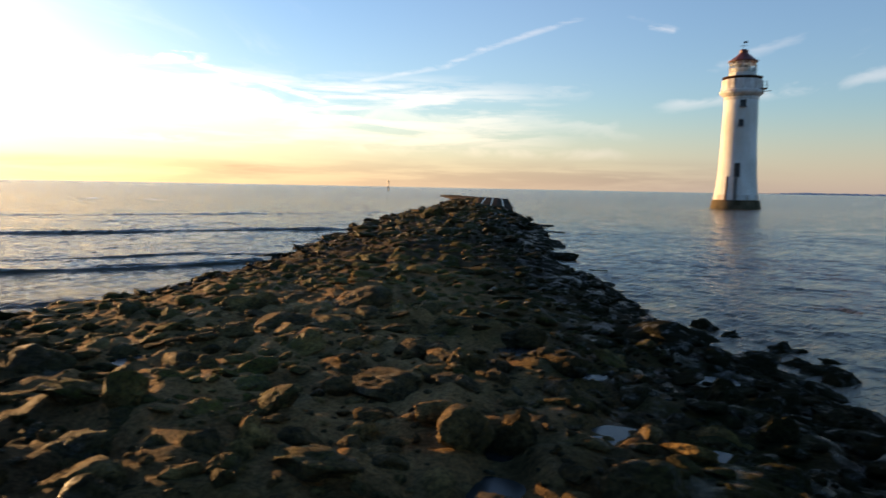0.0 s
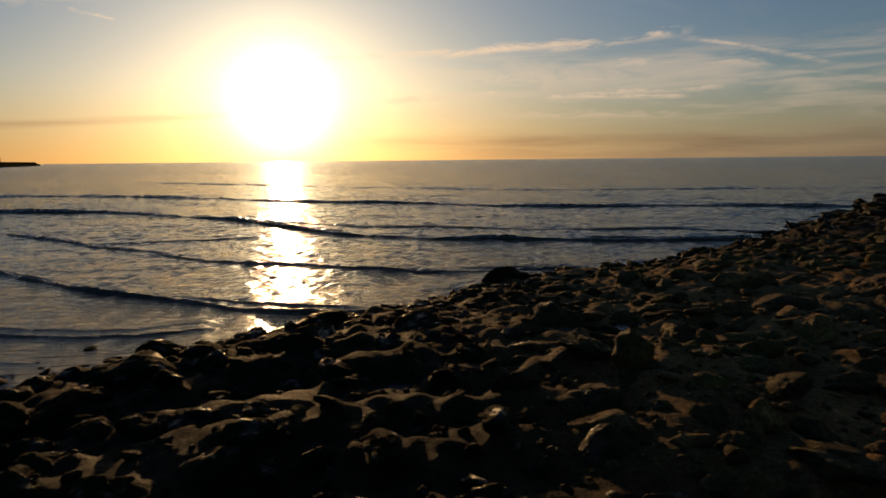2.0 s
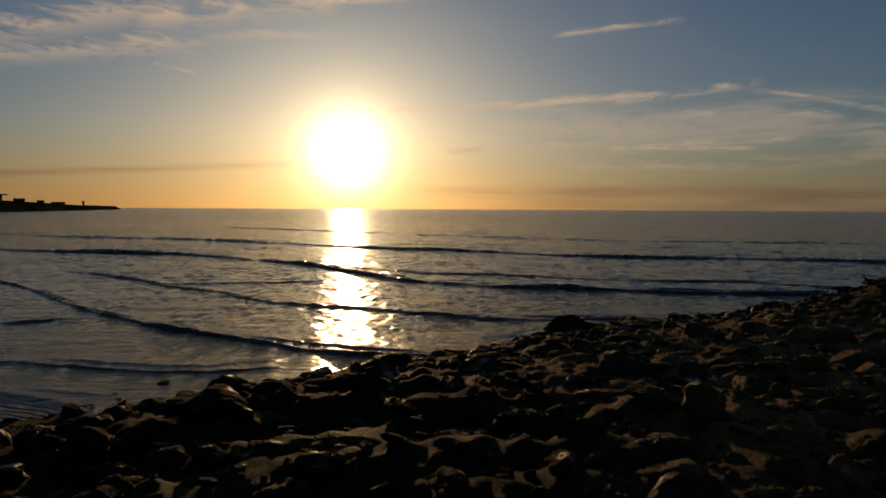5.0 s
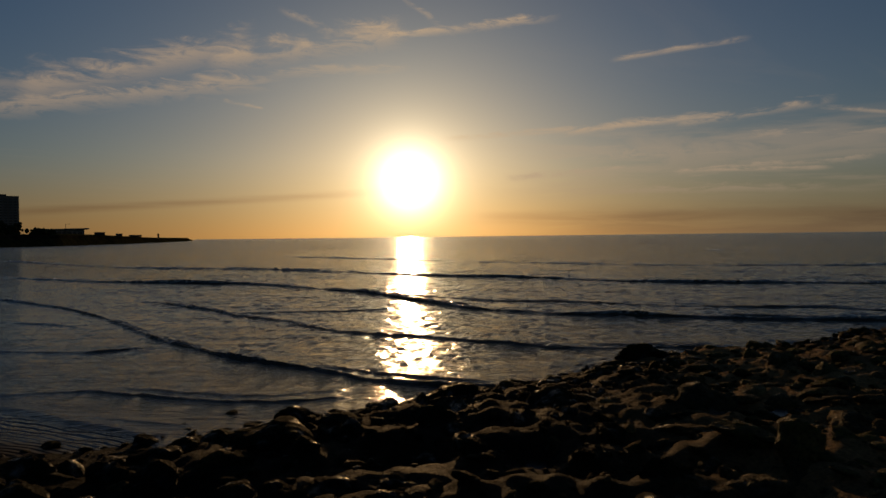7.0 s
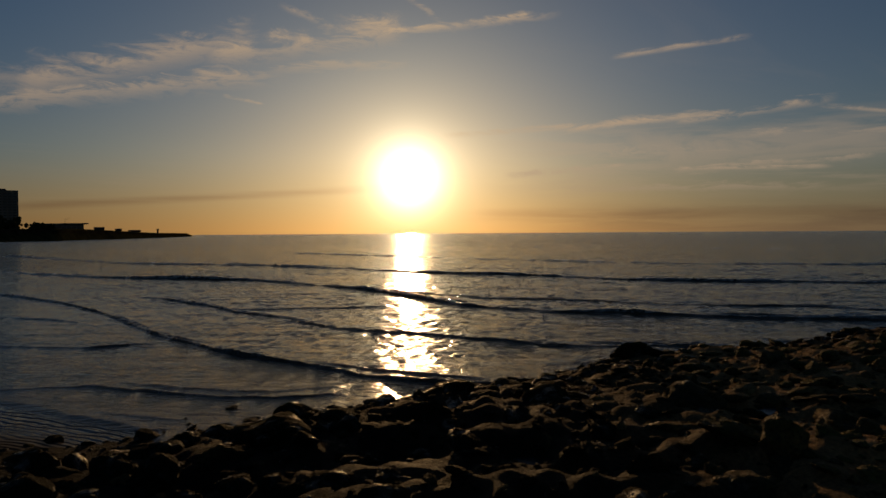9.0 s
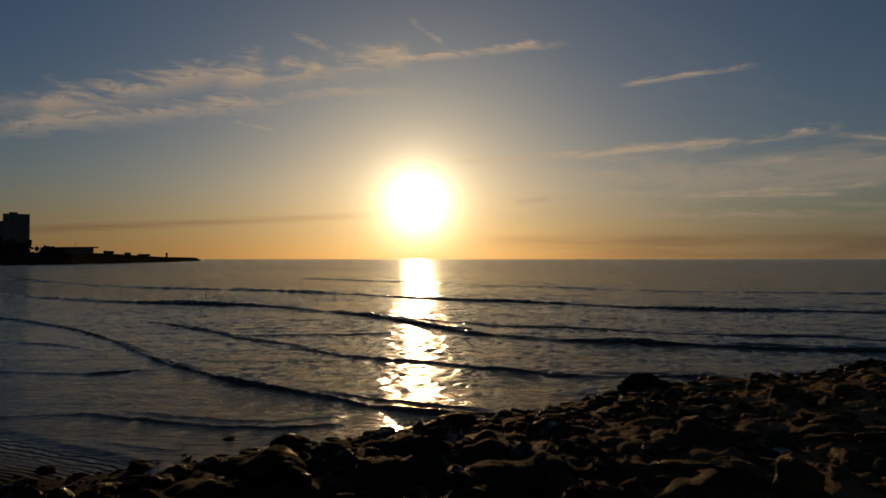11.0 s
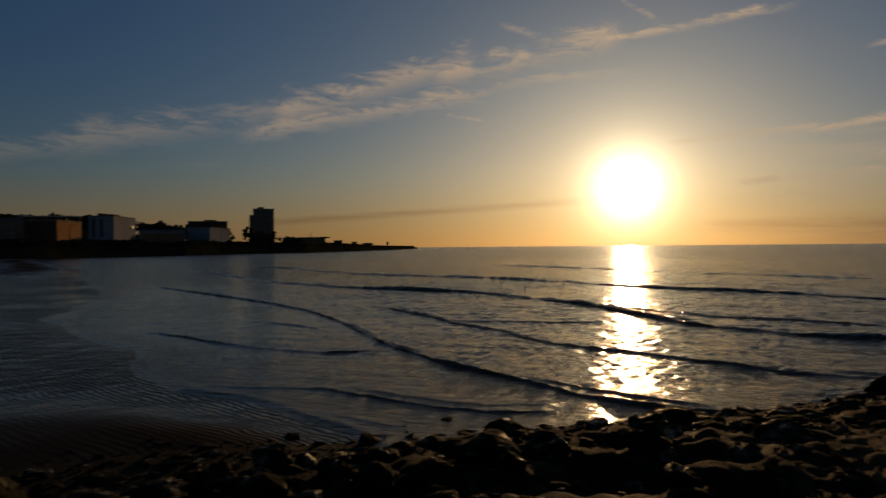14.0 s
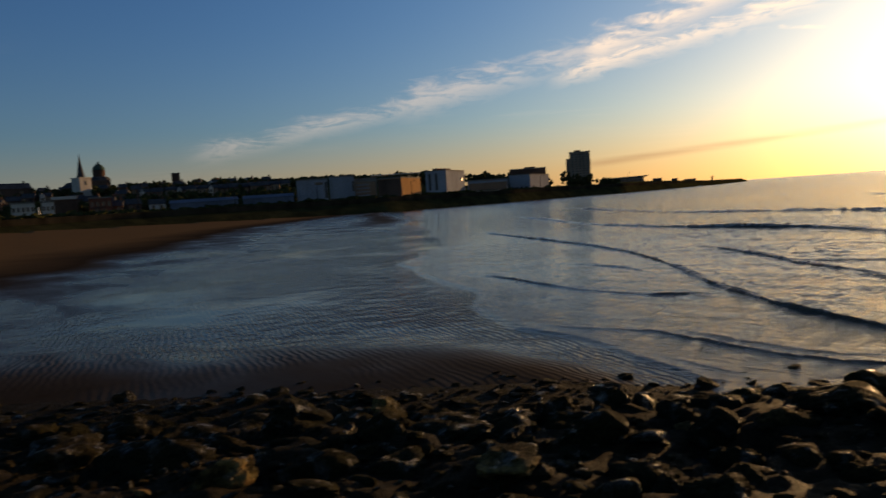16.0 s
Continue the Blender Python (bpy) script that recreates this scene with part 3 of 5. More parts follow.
def sheet_mesh(name, x, y, z, keep, material_index, materials):
    rows, cols = x.shape
    grid = np.arange(rows * cols).reshape(rows, cols)
    right = np.roll(grid, -1, 1)
    quads = np.stack([grid[:-1], right[:-1], right[1:], grid[1:]], -1).reshape(-1, 4)
    chosen = keep[:-1].reshape(-1)
    quads, index = quads[chosen], material_index[:-1].reshape(-1)[chosen]
    used, quads = np.unique(quads, return_inverse=True)
    quads = quads.reshape(-1, 4)
    points = np.stack([x.ravel(), y.ravel(), z.ravel()], -1)[used]
    me = bpy.data.meshes.new(name)
    me.vertices.add(len(points))
    me.vertices.foreach_set("co", points.ravel())
    me.loops.add(quads.size)
    me.loops.foreach_set("vertex_index", quads.ravel().astype(np.int32))
    me.polygons.add(len(quads))
    me.polygons.foreach_set("loop_start", np.arange(0, quads.size, 4, dtype=np.int32))
    for m in materials:
        me.materials.append(m)
    me.polygons.foreach_set("material_index", index.astype(np.int32))
    me.update(calc_edges=True)
    me.validate()
    me.shade_smooth()
    return new(name, me)


gx, gy, gr, gb = polar_sheet([(0.02, 0), (0.6, 0.4), (2.5, 0.05), (24, 0.012), (100, 0.03), (4900, 0.06)], 0.35)
gz, gk, _ = land_height(gx, gy)
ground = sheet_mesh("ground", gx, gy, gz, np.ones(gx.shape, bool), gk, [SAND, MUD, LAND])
tagged(ground, "sandy sea bed, wet beach and muddy causeway rising to land", "ground", kind="structure")

# long breaking waves: rows of bearing and distance of the crest, with height and length
BREAKERS = [
    (0.13, 0.30, [(-94, 70), (-89.4, 49), (-84, 39), (-80.5, 33), (-77.5, 27.5), (-75, 21.5), (-72, 18.8), (-67.5, 16.5), (-63, 14.9), (-58.5, 13.6), (-52.5, 12.7), (-44, 12.4)]),
    (0.27, 0.55, [(-90, 105), (-87.4, 86), (-84, 62), (-77.5, 50), (-70, 45.5), (-66, 43), (-62, 38.5), (-58, 34.2), (-54.4, 30.6), (-50.7, 27), (-46, 25.2), (-41, 24.2), (-35, 24), (-28.7, 24), (-22, 24.6), (-12, 26)]),
    (0.13, 0.40, [(-61, 36), (-52.5, 31.8), (-46, 29), (-39, 28.2), (-31, 28), (-21, 28.2), (-10, 29)]),
    (0.30, 0.70, [(-88, 140), (-80.7, 93), (-76, 75), (-70, 67), (-64, 60), (-57, 53), (-51.5, 47.8), (-46, 45), (-39, 42.3), (-32.7, 41.2), (-26.7, 41.2), (-19, 43), (-8, 44)]),
    (0.07, 0.22, [(-93, 26.6), (-88.4, 22.9), (-83.5, 20.2), (-78.6, 19.3), (-73, 19.0)]),
    (0.06, 0.25, [(-72, 27.8), (-67.5, 26.6), (-61.8, 26.4), (-54, 26.4)]),
    (0.11, 0.28, [(-65, 24), (-60, 20.3), (-57, 19.3), (-53, 19.0), (-47, 18.0), (-43, 17.2), (-36, 17.2), (-27, 17.8)]),
    (0.05, 0.18, [(-92, 16.5), (-85.5, 15), (-79.7, 14.2), (-74, 13.0), (-67, 12.2), (-58, 11.9)]),
    (0.04, 0.15, [(-88, 12.4), (-84, 13.0), (-79, 12.1), (-74, 11.3), (-68, 10.9)]),
    (0.05, 0.22, [(-86, 28.4), (-80, 26), (-76, 21.4)]),
    (0.11, 0.35, [(-76, 35), (-71, 29.6), (-67.7, 25), (-60, 21.5)]),
    (0.22, 0.9, [(-78, 165), (-62, 98), (-50, 74), (-35.4, 64), (-30, 62), (-22, 66), (-9, 70), (-3, 76)]),
    (0.20, 1.2, [(-76, 260), (-60, 180), (-40, 125), (-15, 110)]),
    (0.20, 1.6, [(-60, 330), (-30, 210), (-5, 200)]),
]


def sea_height(x, y, r, b):
    z = np.zeros(x.shape)
    far = soft(r, 20, 45)
    ragged = (1 - far) * (ripple_field(x, y, 11, 7, 4) + 0.06 * ripple_field(x, y, 14, 1.6, 2)) + far * ripple_field(x, y, 17, 26, 2)
    torn = (1 - far) * ripple_field(x, y, 15, 3.2, 3) + far * ripple_field(x, y, 18, 20, 2)
    for i, (high, long, crest) in enumerate(BREAKERS):
        cb, cr = zip(*crest)
        middle = np.mean([np.interp(b + k, cb, cr) for k in (-2, -1, 0, 1, 2)], 0)
        there = soft(b, cb[0], cb[0] + 4) * (1 - soft(b, cb[-1] - 5, cb[-1]))
        length = np.maximum(0.55 * long, 0.009 * middle)
        wander = 0.8 * length * ragged + 0.008 * middle * np.sin(b * 0.31 + i)
        # the crest itself, and a lower one that follows in broken pieces
        for share, behind, gaps in ((1.0, 0.0, 0.78 + 0.24 * torn), (0.38, 4.2 + math.sin(3 * i), np.clip(1.6 * ripple_field(x, y, 20 + i, 9, 2), 0, 1.2))):
            d = (r - middle - wander - behind * length) / (length * (0.75 + 0.35 * np.sin(b * 0.9 + 4 * i + torn)))
            swell = np.where(d < 0, np.exp(-(d / 0.32) ** 2), np.exp(-(d / 1.3) ** 2))
            z += (0.8 - 0.28 * soft(b, -75, -40)) * high * share * there * swell * np.clip(gaps + 0.25 * np.sin(b * 0.35 + 2 * i), 0.12, 1.25)
    chop = ripple_field(x, y, 12, 5.0, 3)
    # short wavelets that run with the crests
    u, v = x * 0.77 - y * 0.64, x * 0.64 + y * 0.77
    short = ripple_field(u * 0.3, v, 13, 1.5, 3) * soft(ripple_field(x, y, 16, 14, 2), -0.6, 0.8)
    z += 0.015 * short * (0.5 + 0.5 * soft(y, 0, 14)) * (1 - soft(r, 40, 70))
    # crossing ripples that glitter under the sun
    glitter = ripple_field(u * 0.45, v, 19, 0.6, 3) * (0.6 + 0.4 * torn)
    z += 0.026 * glitter * (0.4 + 0.6 * soft(y, 3, 11)) * (1 - soft(r, 45, 90)) * (0.5 + 0.5 * soft(r, 11, 16))
    return z + (0.012 + 0.02 * soft(r, 20, 60)) * (0.26 + 0.74 * soft(y, 2, 22)) * chop * (1 - soft(r, 150, 300))


sx, sy, sr, sb = polar_sheet([(7.5, 0), (11, 0.005), (32, 0.0028), (55, 0.004), (110, 0.008), (260, 0.014), (4900, 0.05)], 0.3)
sg, sk, sa = land_height(sx, sy)
swash = 0.032 * np.exp(-((sa + 0.2) / np.where(sa > -0.2, 0.09, 0.25)) ** 2) * (1 - soft(sr, 90, 130))
sea = sheet_mesh("sea", sx, sy, sea_height(sx, sy, sr, sb) * (1 - soft(sg, -0.06, 0.0)) + swash * (sk == 0), sg < 0.25, np.zeros(sx.shape, int), [SEA])
tagged(sea, "calm evening sea with low breaking waves", "water", kind="structure")


# ---- boulders ----
def boulder_mesh(seed, detail):
    """A blunt, broken block of stone about one metre across."""
    rng = np.random.default_rng(seed)
    bm = bmesh.new()
    bmesh.ops.create_icosphere(bm, subdivisions=detail, radius=1)
    v = np.array([p.co for p in bm.verts])
    cuts = rng.normal(size=(13, 3))
    cuts /= np.linalg.norm(cuts, axis=1, keepdims=True)
    reach = rng.uniform(0.45, 0.8, 13)
    dots = np.maximum(v @ cuts.T, 1e-3)
    size = np.minimum(1.0, (reach / dots).min(1))
    size = 0.8 * size + 0.13
    for k, amp in ((2.6, 0.08), (5.0, 0.09), (10.0, 0.065), (21.0, 0.03)):
        bumps = ripple_field(v[:, 0] * 1.7 + v[:, 2], v[:, 1] * 1.7 - v[:, 2] * 1.3, seed + int(k * 10), 6.28 / k, 1)
        size += amp * (bumps if k < 4 else 0.45 - np.abs(bumps))
    v = v * size[:, None]
    v = v / np.ptp(v, axis=0) * np.array([1.0, rng.uniform(0.6, 0.9), rng.uniform(0.38, 0.62)])
    for p, co in zip(bm.verts, v):
        p.co = co
    return bm


# stones that stand out: bearing, distance, width, height
LARGE = [(-27.9, 5.2, 0.46, 0.2), (-25, 5.9, 0.3, 0.34), (-15.3, 4.9, 0.26, 0.27), (-6.7, 5.2, 0.36, 0.22),
         (6.1, 5.1, 0.38, 0.46), (2.2, 5, 0.5, 0.3), (15.7, 11.2, 1.35, 0.38), (20.8, 8, 0.42, 0.4), (27.4, 12.6, 0.9, 0.36),
         (22.7, 11.3, 0.9, 0.3), (10.1, 13.6, 0.75, 0.42), (0.8, 7.1, 0.45, 0.35), (5.1, 9.2, 0.65, 0.3), (-3.7, 42, 1.5, 0.9),
         (-35.6, 13.4, 1, 0.45), (-46.3, 10, 0.75, 0.2), (-51, 9.7, 0.8, 0.22), (-34.7, 5.3, 0.36, 0.2), (-61.9, 5.3, 0.4, 0.2),
         (-56.1, 5.2, 0.36, 0.22), (-60.5, 4.2, 0.38, 0.15), (-68.5, 4.1, 0.4, 0.17), (-74.5, 4.4, 0.4, 0.2),
         (-56.6, 4.5, 0.34, 0.16), (-51.5, 4.2, 0.22, 0.2), (-64.7, 5.1, 0.3, 0.16), (-59.6, 7.2, 0.44, 0.24),
         (-50, 6.2, 0.42, 0.18), (22.6, 13.2, 0.6, 0.4), (25.2, 12.9, 0.7, 0.42), (24, 13.9, 0.5, 0.44), (28, 12.2, 0.8, 0.4),
         (20.4, 14.6, 0.6, 0.4), (18.4, 15.4, 0.6, 0.38), (27, 13.3, 0.5, 0.44), (9.4, 24.6, 0.8, 0.45), (7.9, 26.4, 0.7, 0.45),
         (-127, 9.3, 0.7, 0.36), (-124.4, 9.1, 0.5, 0.4), (-120.4, 8.5, 0.65, 0.32), (-116.5, 8.1, 0.75, 0.32),
         (-112.6, 8.5, 0.5, 0.3), (-108.7, 7.6, 1.2, 0.44), (-103.3, 7.4, 0.85, 0.44), (-100.9, 7.8, 0.5, 0.46),
         (-96.2, 8.1, 0.5, 0.24), (-91.9, 7.5, 0.75, 0.32), (-86.7, 7.5, 0.5, 0.42), (-84.4, 7.9, 0.4, 0.36),
         (-82.4, 7.4, 0.38, 0.32), (-80.3, 7.6, 0.42, 0.34), (-77.6, 8.1, 0.5, 0.3), (-74.3, 7.7, 0.68, 0.46),
         (-72.4, 8.2, 0.42, 0.34), (-69.5, 8.6, 0.6, 0.3), (-66.4, 8.2, 0.8, 0.28), (-63.5, 9.2, 0.6, 0.3),
         (-119.7, 6.8, 1, 0.38), (-125.5, 7.3, 0.8, 0.3), (-113.5, 6.9, 0.6, 0.3), (-101.6, 6.6, 0.6, 0.34),
         (-101, 5.7, 0.7, 0.26), (-96, 6.6, 0.8, 0.3), (-90.5, 6.4, 0.6, 0.28), (-84.3, 6, 0.55, 0.3), (-77.4, 6.9, 0.5, 0.28),
         (-75, 6.4, 0.45, 0.3), (-65.4, 7.2, 0.75, 0.26), (-69.5, 6.7, 0.5, 0.24), (-107.5, 5.8, 0.65, 0.26),
         (-92, 5.2, 0.6, 0.22), (-115, 5.6, 0.7, 0.26), (-16, 4.6, 0.28, 0.2), (-27.1, 4.5, 0.5, 0.16), (-5, 6.4, 0.7, 0.24),
         (-0.2, 7.3, 0.8, 0.26), (3, 7.4, 0.45, 0.32), (-11.9, 10.3, 0.9, 0.3), (-21.8, 7.5, 0.6, 0.24),
         (-14.4, 9.1, 0.8, 0.26), (-8.3, 10.5, 0.9, 0.28), (8.9, 7.4, 0.55, 0.26), (25, 6.7, 0.45, 0.24),
         (-10.2, 4.3, 0.5, 0.2), (16.8, 4.5, 0.5, 0.24), (-10.3, 8.7, 0.7, 0.26), (-3.2, 7.8, 0.6, 0.24),
         (-16.9, 10.8, 0.8, 0.34), (-31.8, 8, 0.7, 0.26), (-32.3, 6.9, 0.6, 0.22), (5.1, 53.6, 2.2, 0.4), (6.2, 45.7, 2, 0.36),
         (6, 36, 2, 0.4), (7, 28.5, 1.4, 0.4), (10.3, 24.7, 0.9, 0.4), (23.8, 13.9, 0.8, 0.36), (27.1, 13.4, 0.8, 0.36),
         (-8.7, 52.7, 1.6, 0.8), (-7.5, 49.2, 1.4, 0.7), (-10.2, 47, 1.3, 0.6)]


def scatter():
    """Places for stones: x, y, width, height, larger ones first, none crowding another."""
    rng = np.random.default_rng(21)
    places, cells = [], {}

    def settle(px, py, ps, ph):
        cells.setdefault((int(px // 1.4), int(py // 1.4)), []).append((px, py, ps))
        places.append((px, py, ps, ph))

    for bearing, distance, width, height in LARGE:
        settle(distance * math.sin(radians(bearing)), distance * math.cos(radians(bearing)), width, height)
    for pb, pd, pr in POOLS:
        px, py = pd * math.sin(radians(pb)), pd * math.cos(radians(pb))
        cells.setdefault((int(px // 1.4), int(py // 1.4)), []).append((px, py, pr * 1.3))
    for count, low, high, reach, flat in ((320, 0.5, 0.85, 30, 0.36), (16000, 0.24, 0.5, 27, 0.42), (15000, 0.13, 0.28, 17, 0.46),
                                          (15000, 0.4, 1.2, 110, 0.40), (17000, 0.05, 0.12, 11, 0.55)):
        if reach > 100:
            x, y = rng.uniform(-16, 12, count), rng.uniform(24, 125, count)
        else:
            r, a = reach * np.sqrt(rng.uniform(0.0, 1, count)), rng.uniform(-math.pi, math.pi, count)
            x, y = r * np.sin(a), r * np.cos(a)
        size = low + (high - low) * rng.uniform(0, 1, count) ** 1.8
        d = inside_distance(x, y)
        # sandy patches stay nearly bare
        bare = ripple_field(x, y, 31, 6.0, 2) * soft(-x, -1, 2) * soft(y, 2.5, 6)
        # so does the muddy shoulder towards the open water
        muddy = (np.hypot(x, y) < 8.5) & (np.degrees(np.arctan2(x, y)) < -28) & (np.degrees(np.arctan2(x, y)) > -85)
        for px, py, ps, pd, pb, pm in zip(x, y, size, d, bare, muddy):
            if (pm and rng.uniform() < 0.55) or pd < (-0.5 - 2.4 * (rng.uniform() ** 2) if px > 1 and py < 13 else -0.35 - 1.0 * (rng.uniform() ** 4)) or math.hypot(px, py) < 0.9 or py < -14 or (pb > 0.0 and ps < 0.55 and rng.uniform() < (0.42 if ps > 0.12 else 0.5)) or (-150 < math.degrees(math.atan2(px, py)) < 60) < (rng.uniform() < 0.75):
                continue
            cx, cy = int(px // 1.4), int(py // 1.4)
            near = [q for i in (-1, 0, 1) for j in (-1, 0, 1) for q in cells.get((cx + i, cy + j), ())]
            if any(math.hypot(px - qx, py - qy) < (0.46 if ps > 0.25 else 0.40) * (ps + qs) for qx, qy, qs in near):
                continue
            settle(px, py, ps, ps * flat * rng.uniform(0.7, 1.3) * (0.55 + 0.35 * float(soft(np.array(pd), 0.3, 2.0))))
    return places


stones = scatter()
heights = land_height(np.array([s[0] for s in stones]), np.array([s[1] for s in stones]))[0]
order = sorted(range(len(stones)), key=lambda i: math.hypot(stones[i][0] + 2.5, stones[i][1] - 3.5) - 12 * stones[i][2] - 40 * (i < len(LARGE)))
rng = np.random.default_rng(33)
fine_meshes = []
for k in range(16):
    bm = boulder_mesh(100 + k, 4)
    me = bpy.data.meshes.new("boulder")
    bm.to_mesh(me)
    bm.free()
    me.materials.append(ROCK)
    me.shade_smooth()
    me.set_sharp_from_angle(angle=radians(42))
    fine_meshes.append(me)
coarse_forms = {1: [], 2: [], 3: []}
for k in range(12):
    for detail in (1, 2, 3):
        bm = boulder_mesh(200 + k, detail)
        coarse_forms[detail].append((np.array([v.co for v in bm.verts]), np.array([[v.index for v in f.verts] for f in bm.faces])))
        bm.free()
mass_v, mass_f, offset = [], [], 0
for rank, i in enumerate(order):
    x, y, size, high = stones[i]
    lean = 0.08 if i < len(LARGE) else 0.2
    tilt = Euler((rng.normal(0, lean), rng.normal(0, lean), rng.uniform(0, 6.28)))
    sink = rng.uniform(0.0, 0.3)
    z = heights[i] + high * (0.22 - sink)
    stretch = (size * 1.12, size * 1.12, high * 2.1)
    if rank < 300:
        ob = new("boulder", fine_meshes[int(rng.integers(16))])
        ob.matrix_world = Matrix.LocRotScale((x, y, z), tilt, stretch)
        low = heights[i] < 0.45
        tagged(ob, "dark wet weed-stained boulder at the water's edge" if low else
               ("broad brown sandstone boulder bedded in mud" if size > 0.5 else "small brown sandstone boulder bedded in mud"),
               "boulder", "boulders of the causeway")
    else:
        v, f = coarse_forms[3 if size > 0.22 and math.hypot(x, y) < 12 else (1 if size < 0.1 or math.hypot(x, y) > 45 else 2)][int(rng.integers(12))]
        m = np.array(tilt.to_matrix()) * np.array(stretch)
        mass_v.append(v @ m.T + np.array([x, y, z]))
        mass_f.append(f + offset)
        offset += len(v)
me = bpy.data.meshes.new("boulder_field")
mv, mf = np.concatenate(mass_v), np.concatenate(mass_f)
me.vertices.add(len(mv))
me.vertices.foreach_set("co", mv.ravel())
me.loops.add(mf.size)
me.loops.foreach_set("vertex_index", mf.ravel().astype(np.int32))
me.polygons.add(len(mf))
me.polygons.foreach_set("loop_start", np.arange(0, mf.size, 3, dtype=np.int32))
me.update(calc_edges=True)
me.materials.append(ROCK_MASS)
me.shade_smooth()
me.set_sharp_from_angle(angle=radians(42))
field = tagged(new("boulder_field", me), "countless dark sandstone boulders along the causeway", "boulders", kind="stuff")


# ---- pools between the stones ----
def pool(bearing, distance, radius):
    x, y = distance * math.sin(radians(bearing)), distance * math.cos(radians(bearing))
    near = land_height(x + radius * np.cos(np.arange(12) * 0.52), y + radius * np.sin(np.arange(12) * 0.52))[0]
    low = float(land_height(np.array([x]), np.array([y]))[0][0])
    bm = bmesh.new()
    rim = []
    for k in range(24):
        a = k * math.pi / 12
        r = radius * (1 + 0.2 * math.sin(3 * a + distance) + 0.12 * math.sin(5 * a))
        rim.append(bm.verts.new((r * math.cos(a), r * math.sin(a), 0)))
    bm.faces.new(rim)
    ob = mesh_object("pool", bm, POOL_WATER)
    ob.matrix_world = pose(x, y, min(low + 0.035, 0.6 * low + 0.4 * float(np.median(near))))
    tagged(ob, "shallow still pool of water between stones", "pool", "pools on the causeway")


POOL_WATER = Surface("still_water", Base_Color=(0.02, 0.02, 0.018), IOR=1.33, Roughness=0.26).mat
for row in POOLS:
    pool(*row)


# ---- sea wall and promenade ----
def swept(name, profile, material, label, category, first=-180.0, last=-71.0, step=0.4):
    """A long form along the promenade line: rows of distance behind the line and height."""
    rows = []
    for b in np.arange(first, last + 1e-6, step):
        r = float(promenade_line(np.array(b)))
        a = radians(float(b))
        fall = 1 - 0.42 * float(soft(np.array(b), -79, -71))
        rows.append([((r + o) * math.sin(a), (r + o) * math.cos(a), z * fall if z > 0 else z) for o, z in profile])
    bm = bmesh.new()
    verts = [[bm.verts.new(p) for p in row] for row in rows]
    for a, b in zip(verts, verts[1:]):
        for i in range(len(profile) - 1):
            bm.faces.new((a[i], b[i], b[i + 1], a[i + 1]))
    bm.faces.new(verts[0])
    bm.faces.new(verts[-1][::-1])
    bmesh.ops.recalc_face_normals(bm, faces=bm.faces)
    return tagged(mesh_object(name, bm, material, smooth=True), label, category, kind="structure")


swept("embankment", [(-4, -1.5), (0, 0.9), (3, 2.2), (10, 4.3), (10.2, 4.3), (10.2, -1.5)], WEED_STONE, "dark weedy stone embankment above the beach", "embankment")
swept("sea_wall", [(9.0, 3.0), (9.0, 5.6), (9.6, 5.7), (9.6, 3.0)], WALL_STONE, "dark weathered sea wall along the promenade", "wall")
swept("headland", [(13, 4.0), (15, 5.6), (19, 6.4), (40, 6.6), (60, 4.0)], LAND, "low dark grassy headland bank", "bank", -80.5, -71.2, 0.3)
swept("promenade", [(9.6, 0.0), (9.6, 4.75), (62, 4.8), (62, 0.0)], LAND, "dim grassed promenade behind the sea wall", "promenade")


# ---- breakwater beyond the stones ----
def breakwater():
    """A low worn masonry bank that bends away at the far end of the causeway."""
    t = thing("breakwater", Matrix.Identity(4), "low dark masonry breakwater curving away past the stones", "breakwater")
    path = [(1.0, 70), (1.1, 92), (0.9, 108), (0.3, 128), (-0.7, 150), (-1.7, 180), (-2.6, 215)]
    rows, bm = [], bmesh.new()
    rng = np.random.default_rng(17)
    spine = []
    for k in range(49):
        u = k / 48 * 6
        i = min(int(u), 5)
        b = path[i][0] + (u - i) * (path[i + 1][0] - path[i][0])
        d = path[i][1] + (u - i) * (path[i + 1][1] - path[i][1])
        x, y = d * math.sin(radians(b)), d * math.cos(radians(b))
        top = (0.25 + 1.2 * min(1.0, u)) * (1 - 0.7 * max(0.0, (u - 1) / 5)) + rng.uniform(-0.04, 0.04)
        spine.append((x, y, top))
        rows.append([bm.verts.new((x + o + rng.uniform(-0.08, 0.08), y, z)) for o, z in ((-4.2, -1), (-3.2, top * 0.5), (-2.0, top), (0.4, top + 0.05), (1.8, top * 0.95), (2.2, top * 0.5), (2.7, -1))])
    for a, b in zip(rows, rows[1:]):
        for i in range(6):
            bm.faces.new((a[i], a[i + 1], b[i + 1], b[i]))
    bm.faces.new(rows[0][::-1])
    bm.faces.new(rows[-1])
    bmesh.ops.recalc_face_normals(bm, faces=bm.faces)
    part("bank", bm, DAMP_STONE, t)
    for off in (-1.5, -0.3, 1.1):
        groove = bmesh.new()
        edge = [(groove.verts.new((x + off * (1 - k / 24) - 0.07, y, z + 0.09)), groove.verts.new((x + off * (1 - k / 24) + 0.07, y, z + 0.09))) for k, (x, y, z) in enumerate(spine[3:14])]
        for (a, b), (c, e) in zip(edge, edge[1:]):
            groove.faces.new((a, b, e, c))
        part("wet_groove", groove, POOL_WATER, t, "water-filled groove in the masonry")


breakwater()


